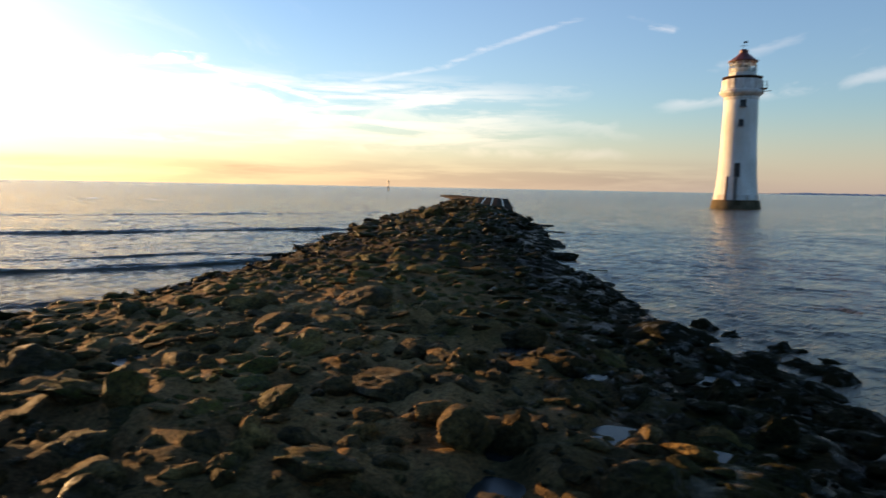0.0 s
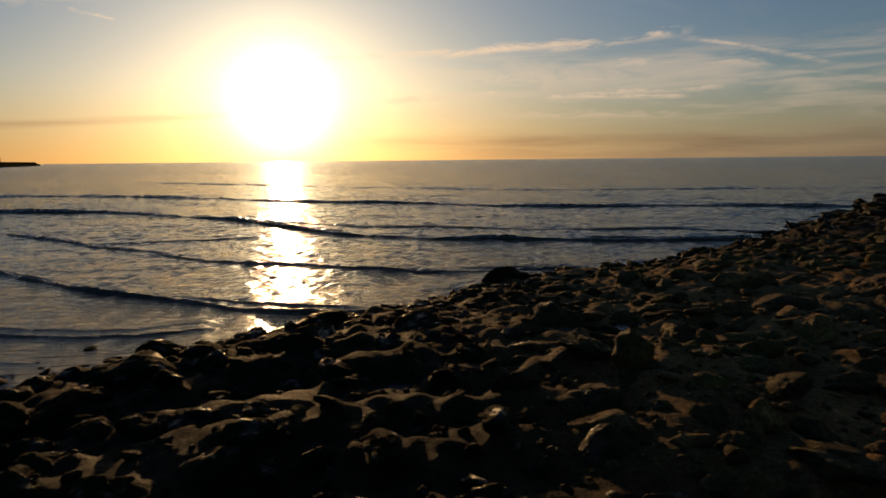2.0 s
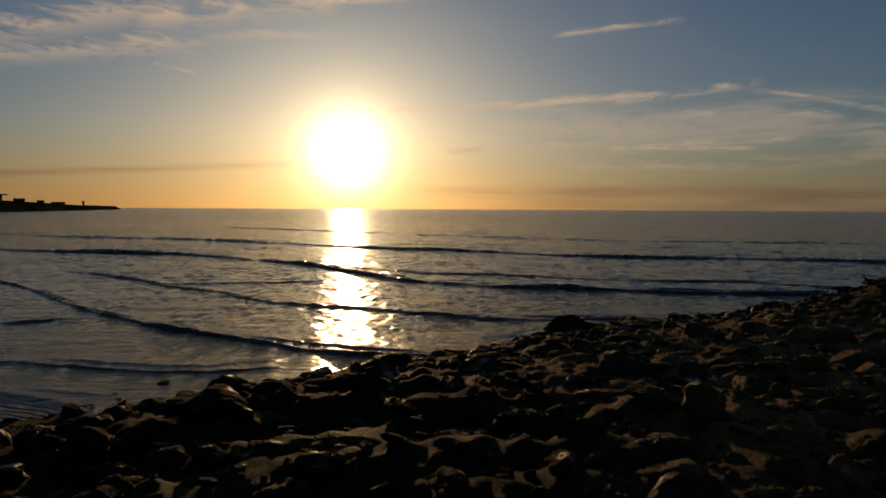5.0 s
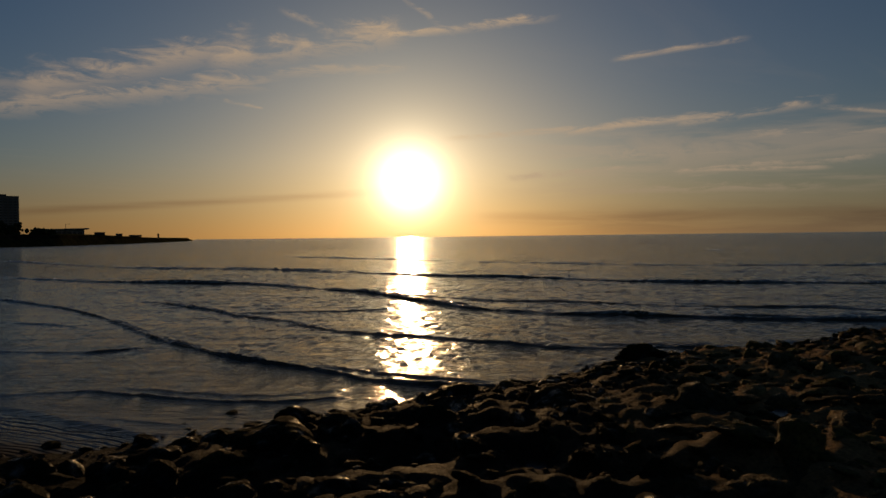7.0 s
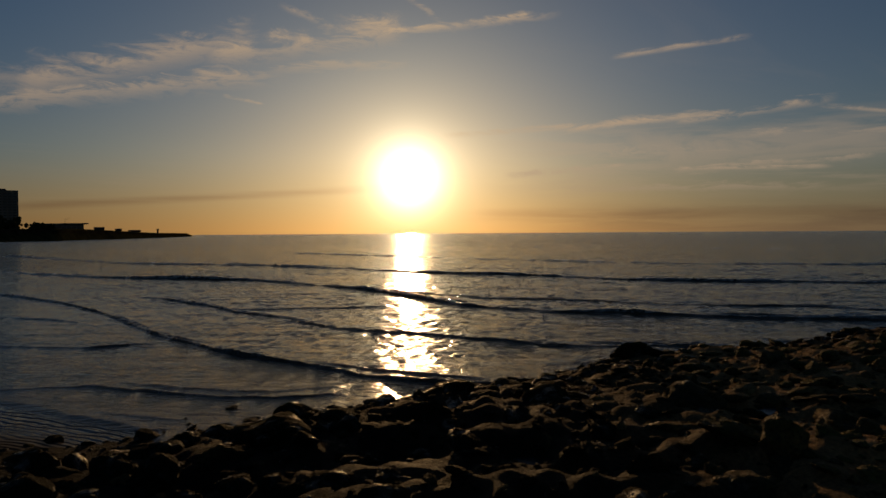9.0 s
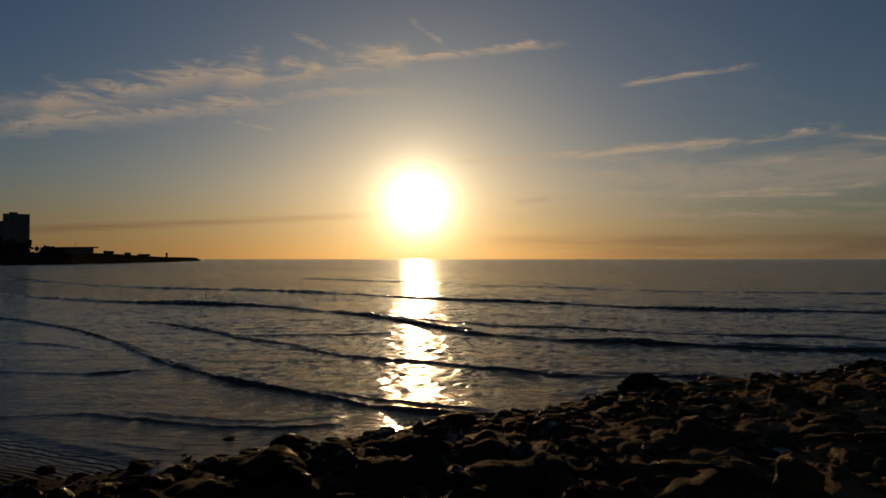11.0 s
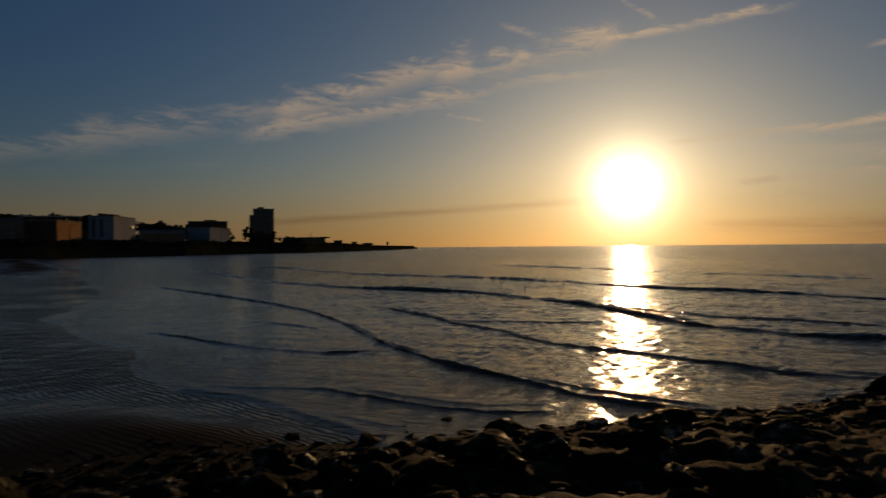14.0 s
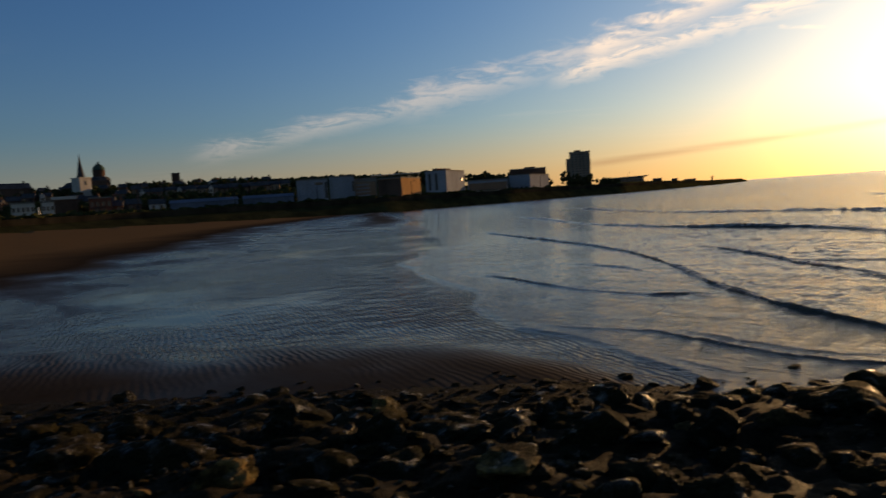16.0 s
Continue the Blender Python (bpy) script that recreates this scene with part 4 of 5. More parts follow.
# ---- lighthouse ----
def lighthouse():
    t = thing("lighthouse", at_bearing(19.5, 134.5, -0.3), "white rendered lighthouse with a red lantern roof, standing in the sea", "lighthouse")
    part("plinth", lathe([(4.25, -1.5), (4.2, 0.3), (4.05, 1.2), (3.95, 1.75), (3.75, 1.85)], 64), PLINTH, t, "brown weed-covered stone plinth")
    shaft = part("tower_wall", lathe([(3.72, 1.8), (3.55, 3.0), (3.35, 4.8), (3.18, 7.0), (3.04, 9.5), (2.94, 12.0), (2.87, 15.0), (2.80, 18.0), (2.78, 19.9)], 64), WHITEWASH, t, smooth=True)
    # stained ring added to stand for the shade below the cornice
    part("cornice_shadow_band", lathe([(2.81, 19.2), (2.86, 19.25), (2.86, 19.6), (2.81, 19.65)], 64), STAINED, t)
    part("base_course", lathe([(3.74, 1.8), (3.66, 2.7), (3.6, 2.75)], 64), STAINED, t, "stained lowest course of render")
    part("cornice", lathe([(2.8, 19.7), (3.25, 20.0), (3.45, 20.25), (3.6, 20.3), (3.6, 20.75), (3.35, 20.85), (3.3, 21.0)], 64), STAINED, t, "rust-stained white cornice")
    part("parapet", lathe([(3.3, 20.9), (3.28, 22.6), (3.05, 22.7)], 16), STAINED, t, "flaking rust-stained white parapet")
    part("gallery_floor", lathe([(3.0, 22.7), (3.28, 22.95), (3.33, 23.12), (2.4, 23.2)], 16), DARK_RUST, t, "rusty lantern gallery")
    lantern = part("lantern_base", lathe([(2.25, 23.2), (2.25, 23.8), (2.2, 23.85)], 12), WHITEWASH, t)
    panes = part("lantern_glass", lathe([(2.12, 23.8), (2.12, 25.9)], 12), GLASS, t, "clear lantern glazing")
    panes.visible_shadow = False
    for k in range(12):
        a = 2 * math.pi * k / 12
        part("glazing_bar", rod((2.16 * math.cos(a), 2.16 * math.sin(a), 23.8), (2.16 * math.cos(a), 2.16 * math.sin(a), 25.95), 0.07), WHITEWASH, t)
    for z in (24.55, 25.25):
        part("glazing_ring", lathe([(2.13, z - 0.05), (2.19, z - 0.05), (2.19, z + 0.05), (2.13, z + 0.05)], 12), WHITEWASH, t)
    part("white_blind", lathe([(1.9, 23.8), (1.92, 24.45), (1.85, 24.5)], 24), WHITEWASH, t, "white blind behind the lantern glazing", smooth=True)
    part("lamp_stand", lathe([(0.5, 23.3), (0.45, 24.3), (0.7, 24.5), (0.75, 25.0), (0.4, 25.3)], 16), IRON, t)
    roof = part("lantern_roof", lathe([(2.45, 25.75), (2.5, 25.9), (1.9, 26.3), (1.3, 26.75), (0.85, 27.15), (0.7, 27.3), (0.72, 27.75), (0.55, 27.9)], 12), RED_PAINT, t, "faded red conical roof")
    vane = part("weather_vane", rod((0, 0, 27.8), (0, 0, 29.3), 0.04), DARK, t)
    part("vane_arrow", block((0.25, 0, 29.05), (0.7, 0.04, 0.3)), DARK, vane)
    part("vane_arm", rod((-0.6, 0, 28.6), (0.6, 0, 28.6), 0.03), DARK, vane)
    # openings in the side that looks over the causeway
    for x, z, w, h, r in ((0.35, 17.9, 0.95, 1.1, 2.83), (0.2, 14.6, 0.8, 1.1, 2.9), (-0.05, 5.9, 0.95, 2.3, 3.24)):
        frame_part = part("window", block((x, -r + 0.02, z), (w, 0.3, h)), DARK, t, "dark deep-set opening")
        part("window_sill", block((x, -r - 0.12, z - 0.14), (w + 0.25, 0.35, 0.12), 0.02), CONCRETE, frame_part)
    part("ladder_channel", block((-0.2, -3.62, 1.7), (0.55, 0.5, 4.0)), CONCRETE, t, "grey weathered ladder recess")
    part("drain_pipe", rod((-1.75, -3.45, 1.6), (-1.55, -2.98, 5.9), 0.14), RUST, t, "rusty brown pipe")
    # small balcony with rails at one side
    deck = part("balcony", block((3.35, -0.9, 20.9), (1.3, 1.6, 0.14)), RUST, t, "small iron balcony")
    for p in ((3.95, -1.65), (3.95, -0.15), (3.3, -1.65)):
        part("rail_post", rod((*p, 20.9), (*p, 22.1), 0.04), IRON, deck)
    for z in (21.5, 22.1):
        part("rail", rod((3.95, -1.65, z), (3.95, -0.15, z), 0.035), IRON, deck)
        part("rail", rod((3.0, -1.65, z), (3.95, -1.65, z), 0.035), IRON, deck)
    part("bracket", rod((3.2, -0.9, 20.5), (4.7, -0.9, 20.62), 0.06), IRON, t)
    return t


lighthouse()


def beacon():
    t = thing("beacon", at_bearing(-7.74, 420, 0), "slim dark iron beacon mast standing in the sea", "beacon")
    part("mast", rod((0, 0, -1), (0, 0, 5.6), 0.28), IRON, t)
    part("topmark", lathe([(0.1, 5.2), (0.6, 5.3), (0.6, 6.1), (0.1, 6.2)], 10), DARK, t)
    for k in range(3):
        a = 2 * math.pi * k / 3
        part("stay", rod((1.6 * math.cos(a), 1.6 * math.sin(a), -1), (0, 0, 3.6), 0.14), IRON, t)


beacon()


# ---- town behind the beach ----
def ground_at(bearing, distance):
    a = radians(bearing)
    return float(land_height(np.array([distance * math.sin(a)]), np.array([distance * math.cos(a)]))[0][0])


def corner_building(bearing0, corner, bearing1, top, distance, material, label, turn, name="leisure_hall"):
    """A block that shows a front and a right-hand side, which meet at a corner."""
    step = distance * math.pi / 180
    width, depth = (corner - bearing0) * step / math.cos(radians(turn)), (bearing1 - corner) * step / math.sin(radians(turn))
    t, w, d, h = building(0, width / step, top, distance, depth, material, label, name, -turn, middle=(bearing0 + bearing1) / 2)
    return t, w, d, h


def building(bearing0, bearing1, top, distance, depth, material, label, name="building", turn=0.0, roof=True, windows=(0, 0), middle=None):
    """A flat-roofed block between two bearings, its top at an elevation in degrees."""
    mid = (bearing0 + bearing1) / 2 if middle is None else middle
    base = ground_at(mid, distance + depth / 2) - 0.4
    width = abs(bearing1 - bearing0) * math.pi / 180 * distance
    high = 2.8 + distance * math.tan(radians(top)) - base
    t = thing(name, at_bearing(mid, distance + depth / 2, base, turn), label, "building", "buildings along the promenade")
    part("wall", block((0, 0, -3), (width, depth, high + 3), 0.05), material, t)
    if roof:
        part("parapet_roof", block((0, 0, high), (width + 0.5, depth + 0.5, 0.45), 0.05), CONCRETE, t)
    cols, rows = windows
    for i in range(cols):
        for j in range(rows):
            x = -width / 2 + width * (i + 0.5) / cols
            z = 1.2 + (high - 1.8) * (j + 0.25) / max(rows, 1)
            w = part("window", block((x, -depth / 2 - 0.02, z), (width / cols * 0.55, 0.14, (high - 1.8) / rows * 0.5)), DARK_GLASS, t)
    return t, width, depth, high


def plant_rooms(t, width, depth, high, seed):
    """Low dark boxes of machinery on a flat roof."""
    pick = random.Random(seed)
    for _ in range(3):
        w = pick.uniform(0.12, 0.3) * width
        part("plant_room", block((pick.uniform(-0.32, 0.32) * width, pick.uniform(-0.1, 0.25) * depth, high + 0.45), (w, depth * 0.3, pick.uniform(0.7, 1.6)), 0.03), DARK_BRICK, t)


white, w, d, h = building(-106.2, -103.75, 2.38, 300, 26, WHITE_CLAD, "pale blue-white clad leisure hall on the promenade", "leisure_hall")
part("dark_slot", block((w / 2 - 0.7, -d / 2 - 0.04, 3.0), (1.1, 0.2, h * 0.62)), DARK, white, "dark recessed entrance")
part("window_band", block((w * 0.22, -d / 2 - 0.03, h - 2.1), (3.2, 0.15, 1.0)), DARK_GLASS, white)
part("base_band", block((0, -d / 2 - 0.05, 0), (w * 0.96, 0.12, 2.4)), DARK_BRICK, white)
for k in range(7):
    part("cladding_joint", block((-w / 2 + w * (k + 0.5) / 7.4, -d / 2 - 0.012, 2.6), (0.09, 0.05, h - 3.4)), CONCRETE, white)
plant_rooms(white, w, d, h, 1)
white, w, d, h = building(-103.6, -101.6, 2.48, 302, 26, WHITE_CLAD, "taller pale blue-white clad hall on the promenade", "leisure_hall")
part("dark_slot", block((w / 2 - 0.5, -d / 2 - 0.04, h * 0.45), (0.9, 0.2, h * 0.36)), DARK, white, "dark recessed window")
part("base_band", block((0, -d / 2 - 0.05, 0), (w * 0.96, 0.12, 2.6)), DARK_BRICK, white)
for k in range(5):
    part("cladding_joint", block((-w / 2 + w * (k + 0.7) / 6.2, -d / 2 - 0.012, 2.8), (0.09, 0.05, h - 3.6)), CONCRETE, white)
plant_rooms(white, w, d, h, 2)
glazed, w, d, h = building(-101.6, -99.8, 2.2, 306, 24, CONCRETE, "grey glazed hall between taller white halls", "leisure_hall")
part("glazing", block((0, -d / 2 - 0.03, 2.2), (w * 0.92, 0.12, h * 0.66)), DARK_GLASS, glazed)
for k in range(4):
    part("louvre", block((-w * 0.12, -d / 2 - 0.12, 2.8 + k * h * 0.15), (w * 0.6, 0.22, h * 0.06)), WHITE_CLAD, glazed)
tan_hall, w, d, h = corner_building(-99.7, -97.8, -96.1, 2.1, 283, ORANGE_CLAD, "tan clad hall with one sunlit end wall", 20)
# dark panel added so that the front reads as the hall's shaded side
part("shaded_front_panel", block((0, -d / 2 - 0.06, 0), (w * 0.985, 0.15, h * 0.98)), DARK_BRICK, tan_hall, "dark grey-brown panel for the shaded front")
for k in range(3):
    part("loading_door", block((w / 2 + 0.02, -d * 0.3 + d * 0.28 * k, 0), (0.14, d * 0.16, 2.6)), CONCRETE, tan_hall)
tall_hall, w, d, h = corner_building(-95.8, -94.1, -92.5, 2.45, 385, WHITE_CLAD, "tall pale hall with one blank sunlit wall", 20)
for x in (-0.3, 0.02):
    part("dark_slot", block((w * x, -d / 2 - 0.04, 1.0), (w * 0.12, 0.2, h * 0.8)), DARK, tall_hall)
part("side_duct", block((w / 2 + 0.35, d * 0.3, h * 0.5), (0.7, 1.6, 1.8), 0.05), IRON, tall_hall)
plant_rooms(tall_hall, w, d, h, 3)
low_hall, w, d, h = building(-92.4, -89.1, 1.42, 345, 20, WHITE_CLAD, "long low pale hall", "leisure_hall")
part("window_band", block((0, -d / 2 - 0.03, h * 0.3), (w * 0.95, 0.15, h * 0.55)), DARK_GLASS, low_hall)
part("front_ledge", block((-w * 0.05, -d / 2 - 1.2, 0), (w * 0.9, 2.4, 1.1), 0.05), WHITE_CLAD, low_hall)
pale_hall, w, d, h = corner_building(-89.0, -87.3, -85.7, 1.62, 360, WHITE_CLAD, "pale hall below a darker upper storey", 20)
for k in range(4):
    part("window", block((-w * 0.36 + w * 0.22 * k, -d / 2 - 0.02, h * 0.35), (w * 0.12, 0.14, 1.4)), DARK_GLASS, pale_hall)
upper, w, d, h = building(-88.9, -86.0, 2.08, 396, 20, DARK_BRICK, "dark upper storey block behind a pale hall", "hall_upper_block")
part("roof_box", block((w * 0.06, 0, h + 0.4), (w * 0.32, d * 0.5, 0.9)), DARK_BRICK, upper)


def canopy(bearing0, bearing1, top, distance):
    """A thin white roof on posts."""
    mid, width = (bearing0 + bearing1) / 2, (bearing1 - bearing0) * math.pi / 180 * distance
    base = ground_at(mid, distance)
    high = 2.8 + distance * math.tan(radians(top)) - base
    t = thing("canopy", at_bearing(mid, distance, base), "thin white flat canopy roof on steel posts", "canopy")
    part("roof", block((0, 0, high - 0.35), (width, 9, 0.35), 0.1), WHITEWASH, t)
    for k in range(6):
        part("post", rod((-width * 0.45 + width * 0.18 * k, -3.5, -0.5), (-width * 0.45 + width * 0.18 * k, -3.5, high - 0.3), 0.16), IRON, t)


canopy(-100.2, -96.2, 2.42, 330)


def low_wall(bearing0, bearing1, high):
    """A pale parapet beside the promenade."""
    mid = (bearing0 + bearing1) / 2
    r = float(promenade_line(np.array(mid))) + 24
    t = thing("low_wall", at_bearing(mid, r, 4.6), "low pale concrete wall along the promenade", "wall", "promenade walls")
    part("wall", block((0, 0, 0), ((bearing1 - bearing0) * math.pi / 180 * r, 0.5, high), 0.04), PALE_BRICK, t)
    part("coping", block((0, 0, high), ((bearing1 - bearing0) * math.pi / 180 * r + 0.2, 0.75, 0.16), 0.03), CONCRETE, t)


for a, b, high in ((-102.0, -98.4, 1.5), (-106.6, -104.4, 1.2), (-113.0, -108.4, 1.3), (-121.0, -117.0, 1.2), (-93.6, -89.8, 1.4)):
    low_wall(a, b, high)
tower, w, d, h = building(-84.06, -82.45, 3.12, 800, 22, TOWER_CONCRETE, "grey-brown concrete residential tower block", "tower_block")
for j in range(14):
    band = part("balcony_band", block((0, -d / 2 - 0.3, 3 + j * (h - 5) / 14), (w * 0.92, 0.7, 1.1)), CONCRETE, tower)
    for k in range(5):
        part("window", block((-w * 0.36 + w * 0.18 * k, -d / 2 - 0.03, 4.15 + j * (h - 5) / 14), (w * 0.11, 0.12, 1.3)), DARK_GLASS, tower)
part("lift_house", block((-w * 0.12, 0, h), (w * 0.32, 8, 2.4)), DARK_BRICK, tower)
part("stair_wing", block((-w / 2 - 2.05, 2, -3), (4.1, 14, h * 0.845 + 3), 0.05), TOWER_CONCRETE, tower, "lower stair wing")
pavilion, w, d, h = building(-81.3, -78.4, 0.78, 520, 18, PALE_BRICK, "low seaside pavilion with a rising overhanging roof", "pavilion", roof=False)
roof = part("flat_roof", block((0, 0, 0), (w + 4.0, d + 2.4, 0.7), 0.2), CONCRETE, pavilion)
roof.location, roof.rotation_euler = (1.0, 0, h + 0.05), (0, radians(-0.9), 0)
part("window_band", block((0, -d / 2 - 0.03, h * 0.3), (w * 0.92, 0.15, h * 0.5)), DARK_GLASS, pavilion)
for k in range(9):
    part("mullion", block((-w * 0.45 + w * 0.1125 * k, -d / 2 - 0.12, h * 0.3), (0.3, 0.1, h * 0.5)), CONCRETE, pavilion)

# terraced houses on the rise
def gable(width, depth, eaves, ridge, over=0.3):
    bm = bmesh.new()
    w, d = width / 2 + over, depth / 2 + over
    low = [bm.verts.new((x, y, eaves)) for x, y in ((-w, -d), (w, -d), (w, d), (-w, d))]
    top = [bm.verts.new((-w, 0, ridge)), bm.verts.new((w, 0, ridge))]
    for f in ((low[0], low[1], top[1], top[0]), (low[2], low[3], top[0], top[1]), (low[1], low[2], top[1]), (low[3], low[0], top[0]), low[::-1]):
        bm.faces.new(f)
    return bm


def house(matrix, width, depth, eaves, ridge, material, label, category="house", bay=None):
    t = thing("house", matrix, label, category, "houses on the hill")
    part("wall", block((0, 0, -4), (width, depth, eaves + 4)), material, t)
    gables = bmesh.new()
    for x in (-width / 2 + 0.15, width / 2 - 0.15):
        a = [gables.verts.new((x + o, y, z)) for o in (-0.12, 0.12) for y, z in ((-depth / 2, eaves - 0.1), (depth / 2, eaves - 0.1), (0, ridge - 0.2))]
        for f in ((0, 1, 2), (5, 4, 3), (0, 3, 4, 1), (1, 4, 5, 2), (2, 5, 3, 0)):
            gables.faces.new([a[i] for i in f])
    part("gable_wall", gables, material, t)
    roof = part("roof", gable(width, depth, eaves, ridge), SLATE, t)
    part("chimney", block((width * 0.38, 0, ridge - 1.2), (1.0, 0.8, 2.4), 0.04), DARK_BRICK, roof)
    for i in (-1, 1):
        for z in (1.0, eaves * 0.55):
            w = part("window", block((i * width * 0.25, -depth / 2 - 0.02, z), (1.3, 0.15, 1.7)), DARK_GLASS, t)
            part("window_sill", block((i * width * 0.25, -depth / 2 - 0.1, z - 0.15), (1.6, 0.3, 0.14)), CONCRETE, w)
    part("door", block((0, -depth / 2 - 0.02, 0), (1.0, 0.15, 2.1)), DARK, t)
    if bay:
        front = part("bay_front", block((-width * 0.22, -depth / 2 - 0.7, -4), (width * 0.4, 1.4, eaves + 4.3)), bay, t, "pale painted projecting bay")
        cap = gable(1.4, width * 0.4, eaves + 0.3, eaves + 1.7, 0.12)
        bmesh.ops.transform(cap, matrix=Matrix.Translation((-width * 0.22, -depth / 2 - 0.7, 0)) @ Matrix.Rotation(radians(90), 4, "Z"), verts=cap.verts)
        part("bay_roof", cap, bay, t)
        for z in (0.9, eaves * 0.55):
            part("bay_window", block((-width * 0.22, -depth / 2 - 1.42, z), (width * 0.24, 0.1, 1.5)), DARK_GLASS, front)
    return t


rows = random.Random(4)
patterns = [house(at_bearing(-117.5, 430, ground_at(-117.5, 430)), 5.6, 8, 5.0, 7.2, DARK_BRICK, "brick terraced house with a pale painted bay and slate roof", bay=PALE_STONE),
            house(at_bearing(-116.6, 432, ground_at(-116.6, 432)), 6.0, 8, 4.8, 7.4, DARK_BRICK, "dark brick terraced house with a slate roof"),
            house(at_bearing(-115.7, 434, ground_at(-115.7, 434)), 5.2, 8, 5.2, 7.4, PALE_BRICK, "pale rendered terraced house with a slate roof")]
for b in np.arange(-114.9, -106.4, 0.78):
    copy_thing(patterns[rows.choice((0, 0, 1, 2))], at_bearing(float(b), 430 + rows.uniform(-4, 6), ground_at(float(b), 432), rows.uniform(-6, 6)))
for b in np.arange(-131.0, -117.6, 1.0):
    r = rows.uniform(375, 470)
    copy_thing(patterns[rows.choice((0, 1, 1, 1))], at_bearing(float(b), r, ground_at(float(b), r), rows.uniform(-25, 25)))
for b in np.arange(-128.0, -108.0, 1.3):
    r = rows.uniform(500, 545)
    copy_thing(patterns[rows.choice((1, 1, 0))], at_bearing(float(b), r, ground_at(float(b), r) - 0.5, rows.uniform(-30, 30)))
for b, r in ((-119.6, 335), (-118.4, 345), (-120.6, 322)):
    copy_thing(patterns[1], at_bearing(b, r, ground_at(b, r), rows.uniform(-10, 10)))
villa = house(at_bearing(-116.7, 330, ground_at(-116.7, 330)), 6.5, 7, 4.6, 7.0, PALE_STONE, "white painted villa with a pale gable")
big_house = house(at_bearing(-126.2, 500, ground_at(-126.2, 500), 12), 22, 12, 7.0, 10.6, DARK_BRICK, "broad dark house with a long slate roof")

building(-126.2, -124.75, 1.85, 290, 12, PALE_STONE, "pale two-storey seafront house row", "seafront_house", windows=(5, 2))
building(-124.35, -123.55, 1.85, 292, 12, PALE_STONE, "narrow pale two-storey seafront house", "seafront_house", windows=(3, 2))
hall, w, d, h = building(-123.7, -122.05, 2.12, 330, 16, DARK_BRICK, "dark building with a long pale roof edge", "seafront_hall")
part("roof_fascia", block((0, -d / 2 - 0.3, h - 0.7), (w, 0.6, 1.25), 0.05), PALE_STONE, hall, "long pale roof edge")
building(-121.3, -119.8, 1.95, 318, 14, RED_BRICK, "dark red-brick seafront building", "seafront_house", windows=(4, 2))
for a, b, r in ((-115.8, -110.8, 282), (-110.4, -106.5, 286)):
    shed, w, d, h = building(a, b, 1.25, r, 14, SHED_BLUE, "long low blue-grey market shed", "market_shed", roof=False)
    part("roof", gable(w, d, h - 0.1, h + 1.3, 0.3), SHED_BLUE, shed, "pale blue-grey sheet roof")
    for k in range(9):
        part("stall_door", block((-w * 0.44 + w * 0.11 * k, -d / 2 - 0.03, 0.4), (w * 0.06, 0.12, 2.0)), DARK, shed)
building(-115.5, -114.9, 3.5, 560, 6, DARK_BRICK, "square dark brick water tower among trees", "water_tower")


def church():
    b, r = -121.65, 480
    g = ground_at(b, r)
    t = thing("church", at_bearing(b, r, g, 35), "pale stone church tower with a dark needle spire", "church")
    top = 2.8 + r * math.tan(radians(3.42)) - g
    tip = 2.8 + r * math.tan(radians(5.2)) - g
    part("tower_wall", block((0, 0, -2), (7.8, 7.8, top + 2), 0.1), PALE_STONE, t)
    part("tower_parapet", block((0, 0, top), (8.3, 8.3, 0.7), 0.05), PALE_STONE, t)
    part("spire", lathe([(2.5, top + 0.5), (2.2, top + 1.6), (1.1, (top + tip) / 2), (0.12, tip)], 8), SLATE, t)
    part("louvre", block((0, -3.95, top - 4), (1.0, 0.2, 2.4)), DARK, t)
    part("nave", block((4, 12, -2), (9, 16, 9.5)), DARK_BRICK, t)
    m = part("nave_roof", gable(16, 9, 7.4, 11.0), SLATE, t)
    m.location, m.rotation_euler = (4, 12, 0), (0, 0, radians(90))


church()


def domed_church():
    b, r = -120.45, 610
    g = ground_at(b, r)
    z = lambda e: 2.8 + r * math.tan(radians(e)) - g
    t = thing("domed_church", at_bearing(b, r, g), "dark church with a tall green dome on the hill", "church")
    part("nave", block((0, 2, -2), (15.5, 22, z(3.2) + 2), 0.1), DARK_BRICK, t)
    part("nave_roof", lathe([(8.2, z(3.2)), (7.2, z(3.42)), (5.2, z(3.5))], 8), SLATE, t)
    part("drum", lathe([(4.5, z(3.2)), (4.4, z(3.9)), (4.7, z(3.92)), (4.7, z(3.98))], 24), DARK_BRICK, t)
    part("dome", lathe([(4.3, z(3.96)), (4.2, z(4.1)), (3.6, z(4.26)), (2.5, z(4.38)), (1.0, z(4.45))], 24), COPPER, t, smooth=True)
    lantern = part("lantern", lathe([(0.8, z(4.43)), (0.8, z(4.52)), (1.0, z(4.53)), (0.1, z(4.62))], 12), COPPER, t)


domed_church()


def lamp_post(bearing, distance, high):
    t = thing("lamp_post", at_bearing(bearing, distance, 4.7), "tall dark steel lamp post on the promenade", "lamp post", "promenade lamp posts")
    part("pole", lathe([(0.16, 0), (0.1, high)], 8), LAMP_STEEL, t)
    part("arm", rod((0, 0, high - 0.1), (1.4, 0, high + 0.15), 0.06), LAMP_STEEL, t)
    part("lamp_head", block((1.7, 0, high + 0.08), (0.8, 0.3, 0.15), 0.03), LAMP_STEEL, t)


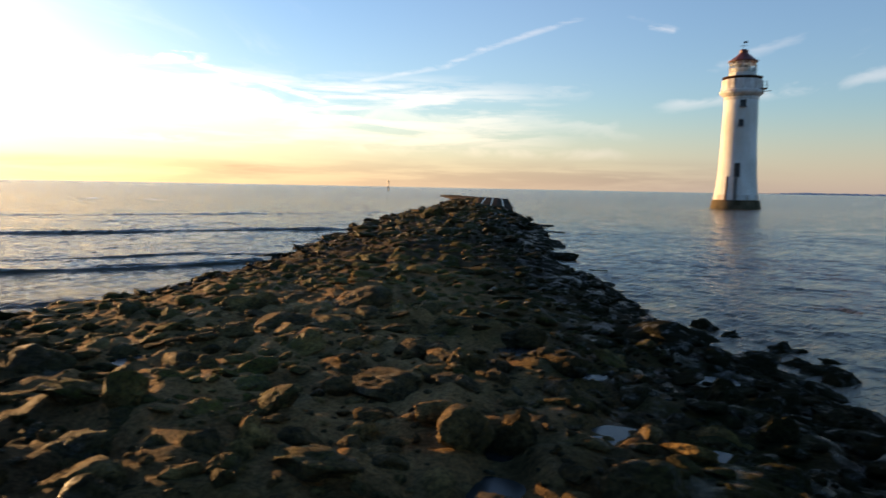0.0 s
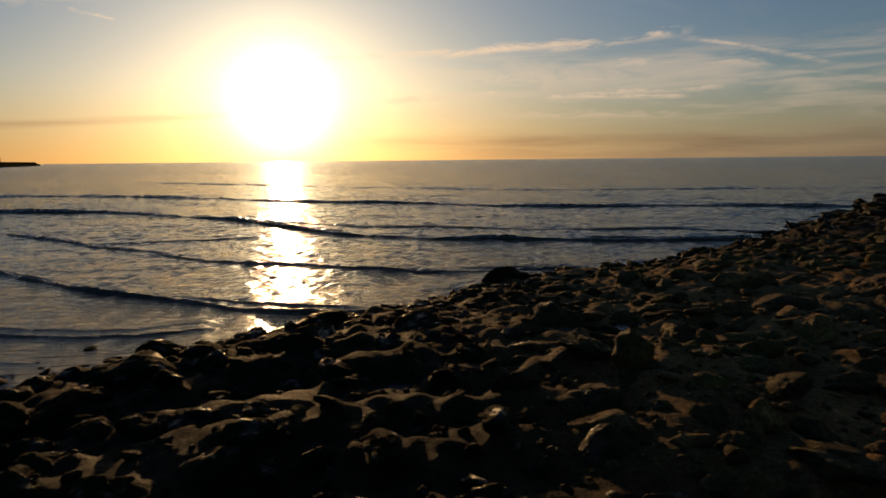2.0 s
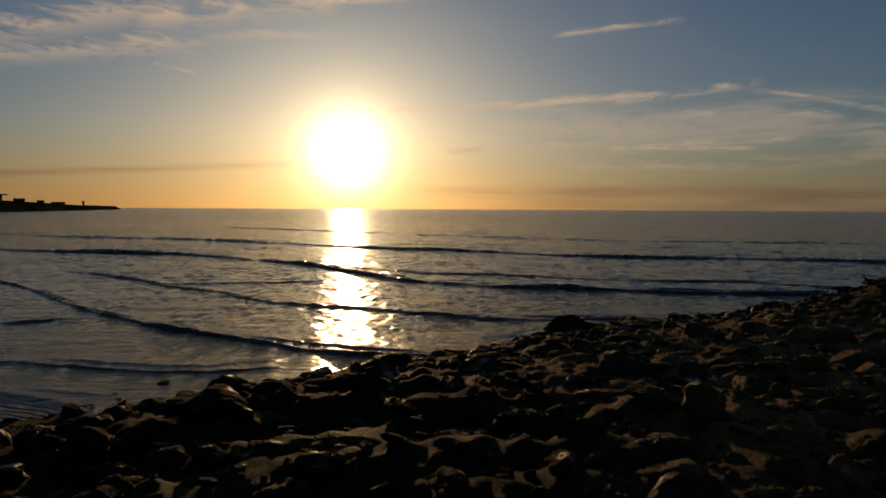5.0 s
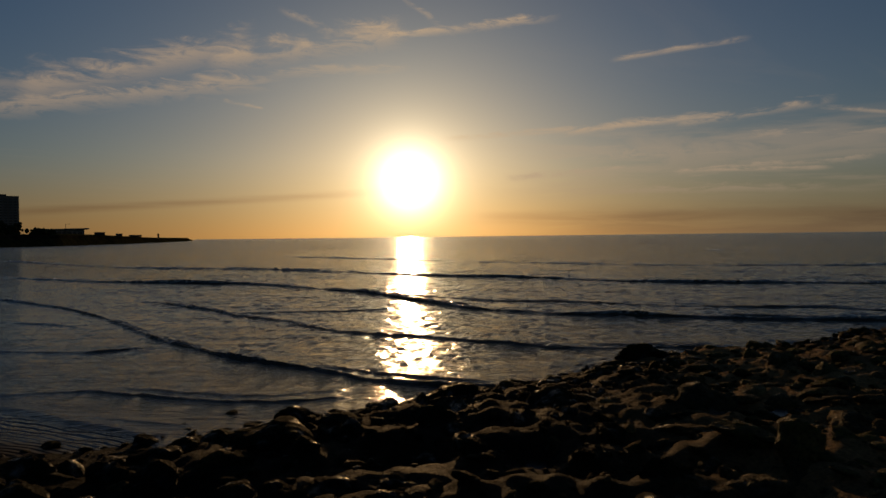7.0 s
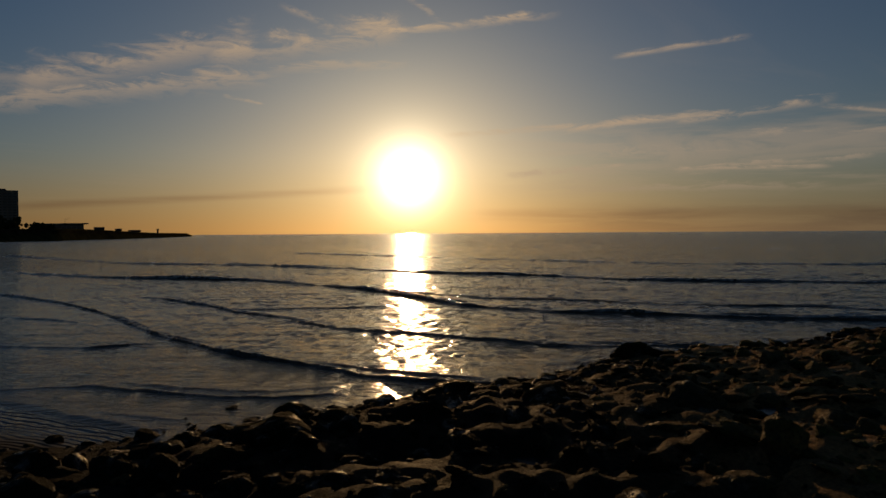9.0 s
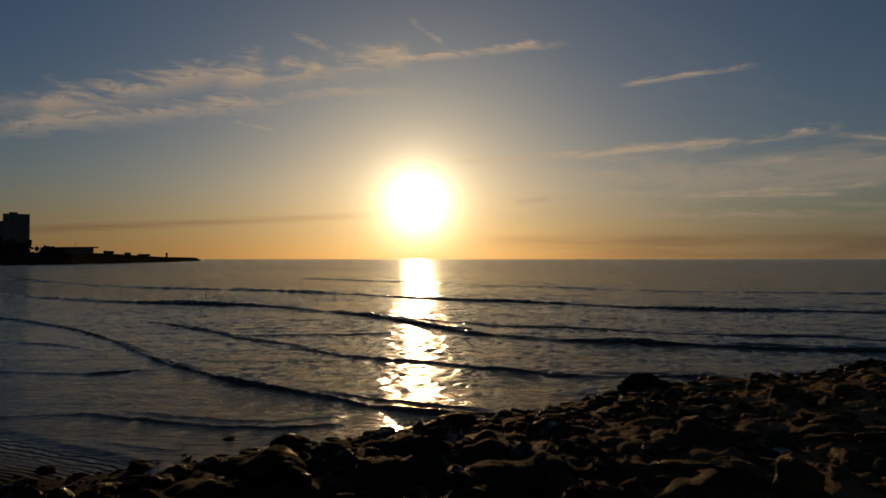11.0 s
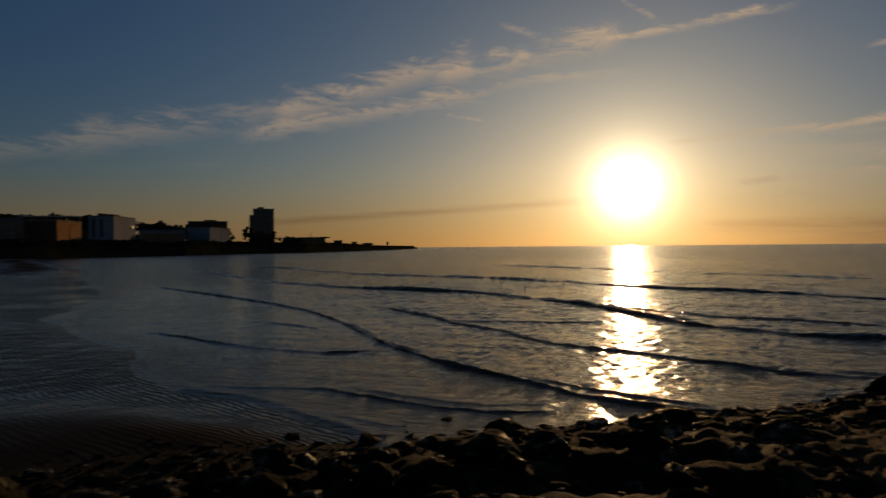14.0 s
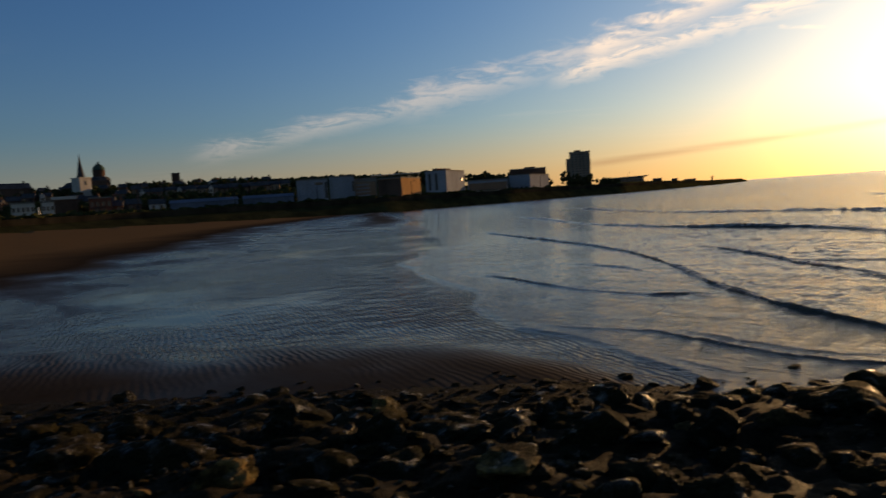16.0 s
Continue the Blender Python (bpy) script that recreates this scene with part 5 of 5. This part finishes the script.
pole = thing("flagpole", at_bearing(-124.55, 236, 4.4), "white painted flagpole on the promenade", "flagpole")
part("base", lathe([(0.5, 0), (0.5, 0.4), (0.35, 0.5)], 12), CONCRETE, pole)
part("pole", lathe([(0.3, 0.4), (0.22, 4.6), (0.18, 4.8)], 10), WHITEWASH, pole)
for b in (-118, -111, -104.6, -97, -91, -86.5, -79.6):
    lamp_post(b, float(promenade_line(np.array(b))) + 14, 7.0)


def kiosk(bearing, w, h):
    r = float(promenade_line(np.array(bearing))) + 18
    t = thing("kiosk", at_bearing(bearing, r, 6.3 * (1 - 0.42 * float(soft(np.array(bearing), -79, -71)))), "small dark promenade shelter with a low roof", "shelter", "promenade shelters")
    part("wall", block((0, 0, 0), (w, 4, h)), DARK_BRICK, t)
    part("roof", gable(w, 4, h, h + 1.0, 0.15), SLATE, t)


for b, w, h in ((-77.4, 6, 0.9), (-76.1, 4, 0.7), (-75.0, 9, 0.6), (-73.4, 1.6, 3.0)):
    kiosk(b, w, h)


# ---- trees on the rise, too far to count ----
# bearing, elevation of the treetops
SKYLINE = [(-131, 2.9), (-119, 2.95), (-115.6, 3.15), (-111.5, 2.98), (-107, 2.6), (-104, 2.55), (-99, 2.55), (-94, 2.62), (-91.5, 2.2), (-90, 2.0), (-86, 1.6), (-84.6, 1.85), (-82, 1.2), (-80.5, 0.9)]


def far_trees():
    rng = np.random.default_rng(8)
    bm = bmesh.new()
    bmesh.ops.create_icosphere(bm, subdivisions=1, radius=1)
    form = np.array([v.co for v in bm.verts])
    faces = np.array([[v.index for v in f.verts] for f in bm.faces])
    bm.free()
    vs, fs, n = [], [], 0
    for k in range(760):
        near = k >= 560
        b = rng.uniform(-131, -106) if near else rng.uniform(-131, -80.5)
        if b > -88 and k % 4:
            b -= 22
        r = rng.uniform(335, 425) if near else rng.uniform(470, 575)
        g = ground_at(b, r)
        # the tops follow the skyline of the rise
        high = float(np.interp(b, *zip(*SKYLINE))) * rng.uniform(0.84, 1.0)
        high = rng.uniform(3, 6.5) if near else max(4.0, 2.8 + r * math.tan(radians(high)) - g)
        x, y = r * math.sin(radians(b)), r * math.cos(radians(b))
        spread = high * rng.uniform(0.4, 0.75)
        for _ in range(14):
            s = rng.uniform(0.6, 1.9)
            p = rng.normal(size=3)
            p = p / np.linalg.norm(p) * rng.uniform(0.3, 1) * np.array([spread, spread, high * 0.48])
            v = form * (s * (1 + 0.35 * rng.normal(size=(len(form), 1)) * 0.5)) + p + np.array([x, y, g + high * 0.5])
            vs.append(v)
            fs.append(faces + n)
            n += len(form)
        trunk = form * np.array([0.3, 0.3, high * 0.35]) + np.array([x, y, g + high * 0.3])
        vs.append(trunk)
        fs.append(faces + n)
        n += len(form)
    me = bpy.data.meshes.new("far_trees")
    me.from_pydata(np.concatenate(vs).tolist(), [], np.concatenate(fs).tolist())
    me.materials.append(LEAF)
    tagged(new("far_trees", me), "dark bushy trees between houses on the hill", "trees", kind="stuff")


far_trees()


def far_coast():
    rng = np.random.default_rng(3)
    bm = bmesh.new()
    last = None
    for k, b in enumerate(np.arange(20.5, 60, 0.25)):
        h = 9 * float(soft(np.array(b), 20.5, 24)) + rng.uniform(0, 3)
        a = radians(float(b))
        row = [bm.verts.new((r * math.sin(a), r * math.cos(a), z)) for r, z in ((4550, -1), (4570, h * 0.7), (4650, h), (4780, -1))]
        if last:
            for i in range(3):
                bm.faces.new((last[i], row[i], row[i + 1], last[i + 1]))
        last = row
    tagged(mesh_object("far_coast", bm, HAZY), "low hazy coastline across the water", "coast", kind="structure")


far_coast()


# ---- hedges and scrub along the promenade ----
def scrub():
    rng = np.random.default_rng(12)
    bm = bmesh.new()
    bmesh.ops.create_icosphere(bm, subdivisions=2, radius=1)
    form = np.array([v.co for v in bm.verts])
    faces = np.array([[v.index for v in f.verts] for f in bm.faces])
    bm.free()
    vs, fs, n = [], [], 0
    for _ in range(420):
        b = rng.uniform(-131, -82)
        r = float(promenade_line(np.array(b))) + rng.uniform(12, 26)
        s = rng.uniform(0.4, 1.3)
        v = form * (1 + 0.3 * rng.normal(size=(len(form), 1))) * np.array([s * rng.uniform(1, 2.4), s * rng.uniform(1, 2.4), s])
        vs.append(v + np.array([r * math.sin(radians(b)), r * math.cos(radians(b)), 4.8 + 0.5 * s]))
        fs.append(faces + n)
        n += len(form)
    me = bpy.data.meshes.new("scrub")
    me.from_pydata(np.concatenate(vs).tolist(), [], np.concatenate(fs).tolist())
    me.materials.append(LEAF)
    tagged(new("scrub", me), "dark scrub and hedges along the promenade", "bushes", kind="stuff")


scrub()
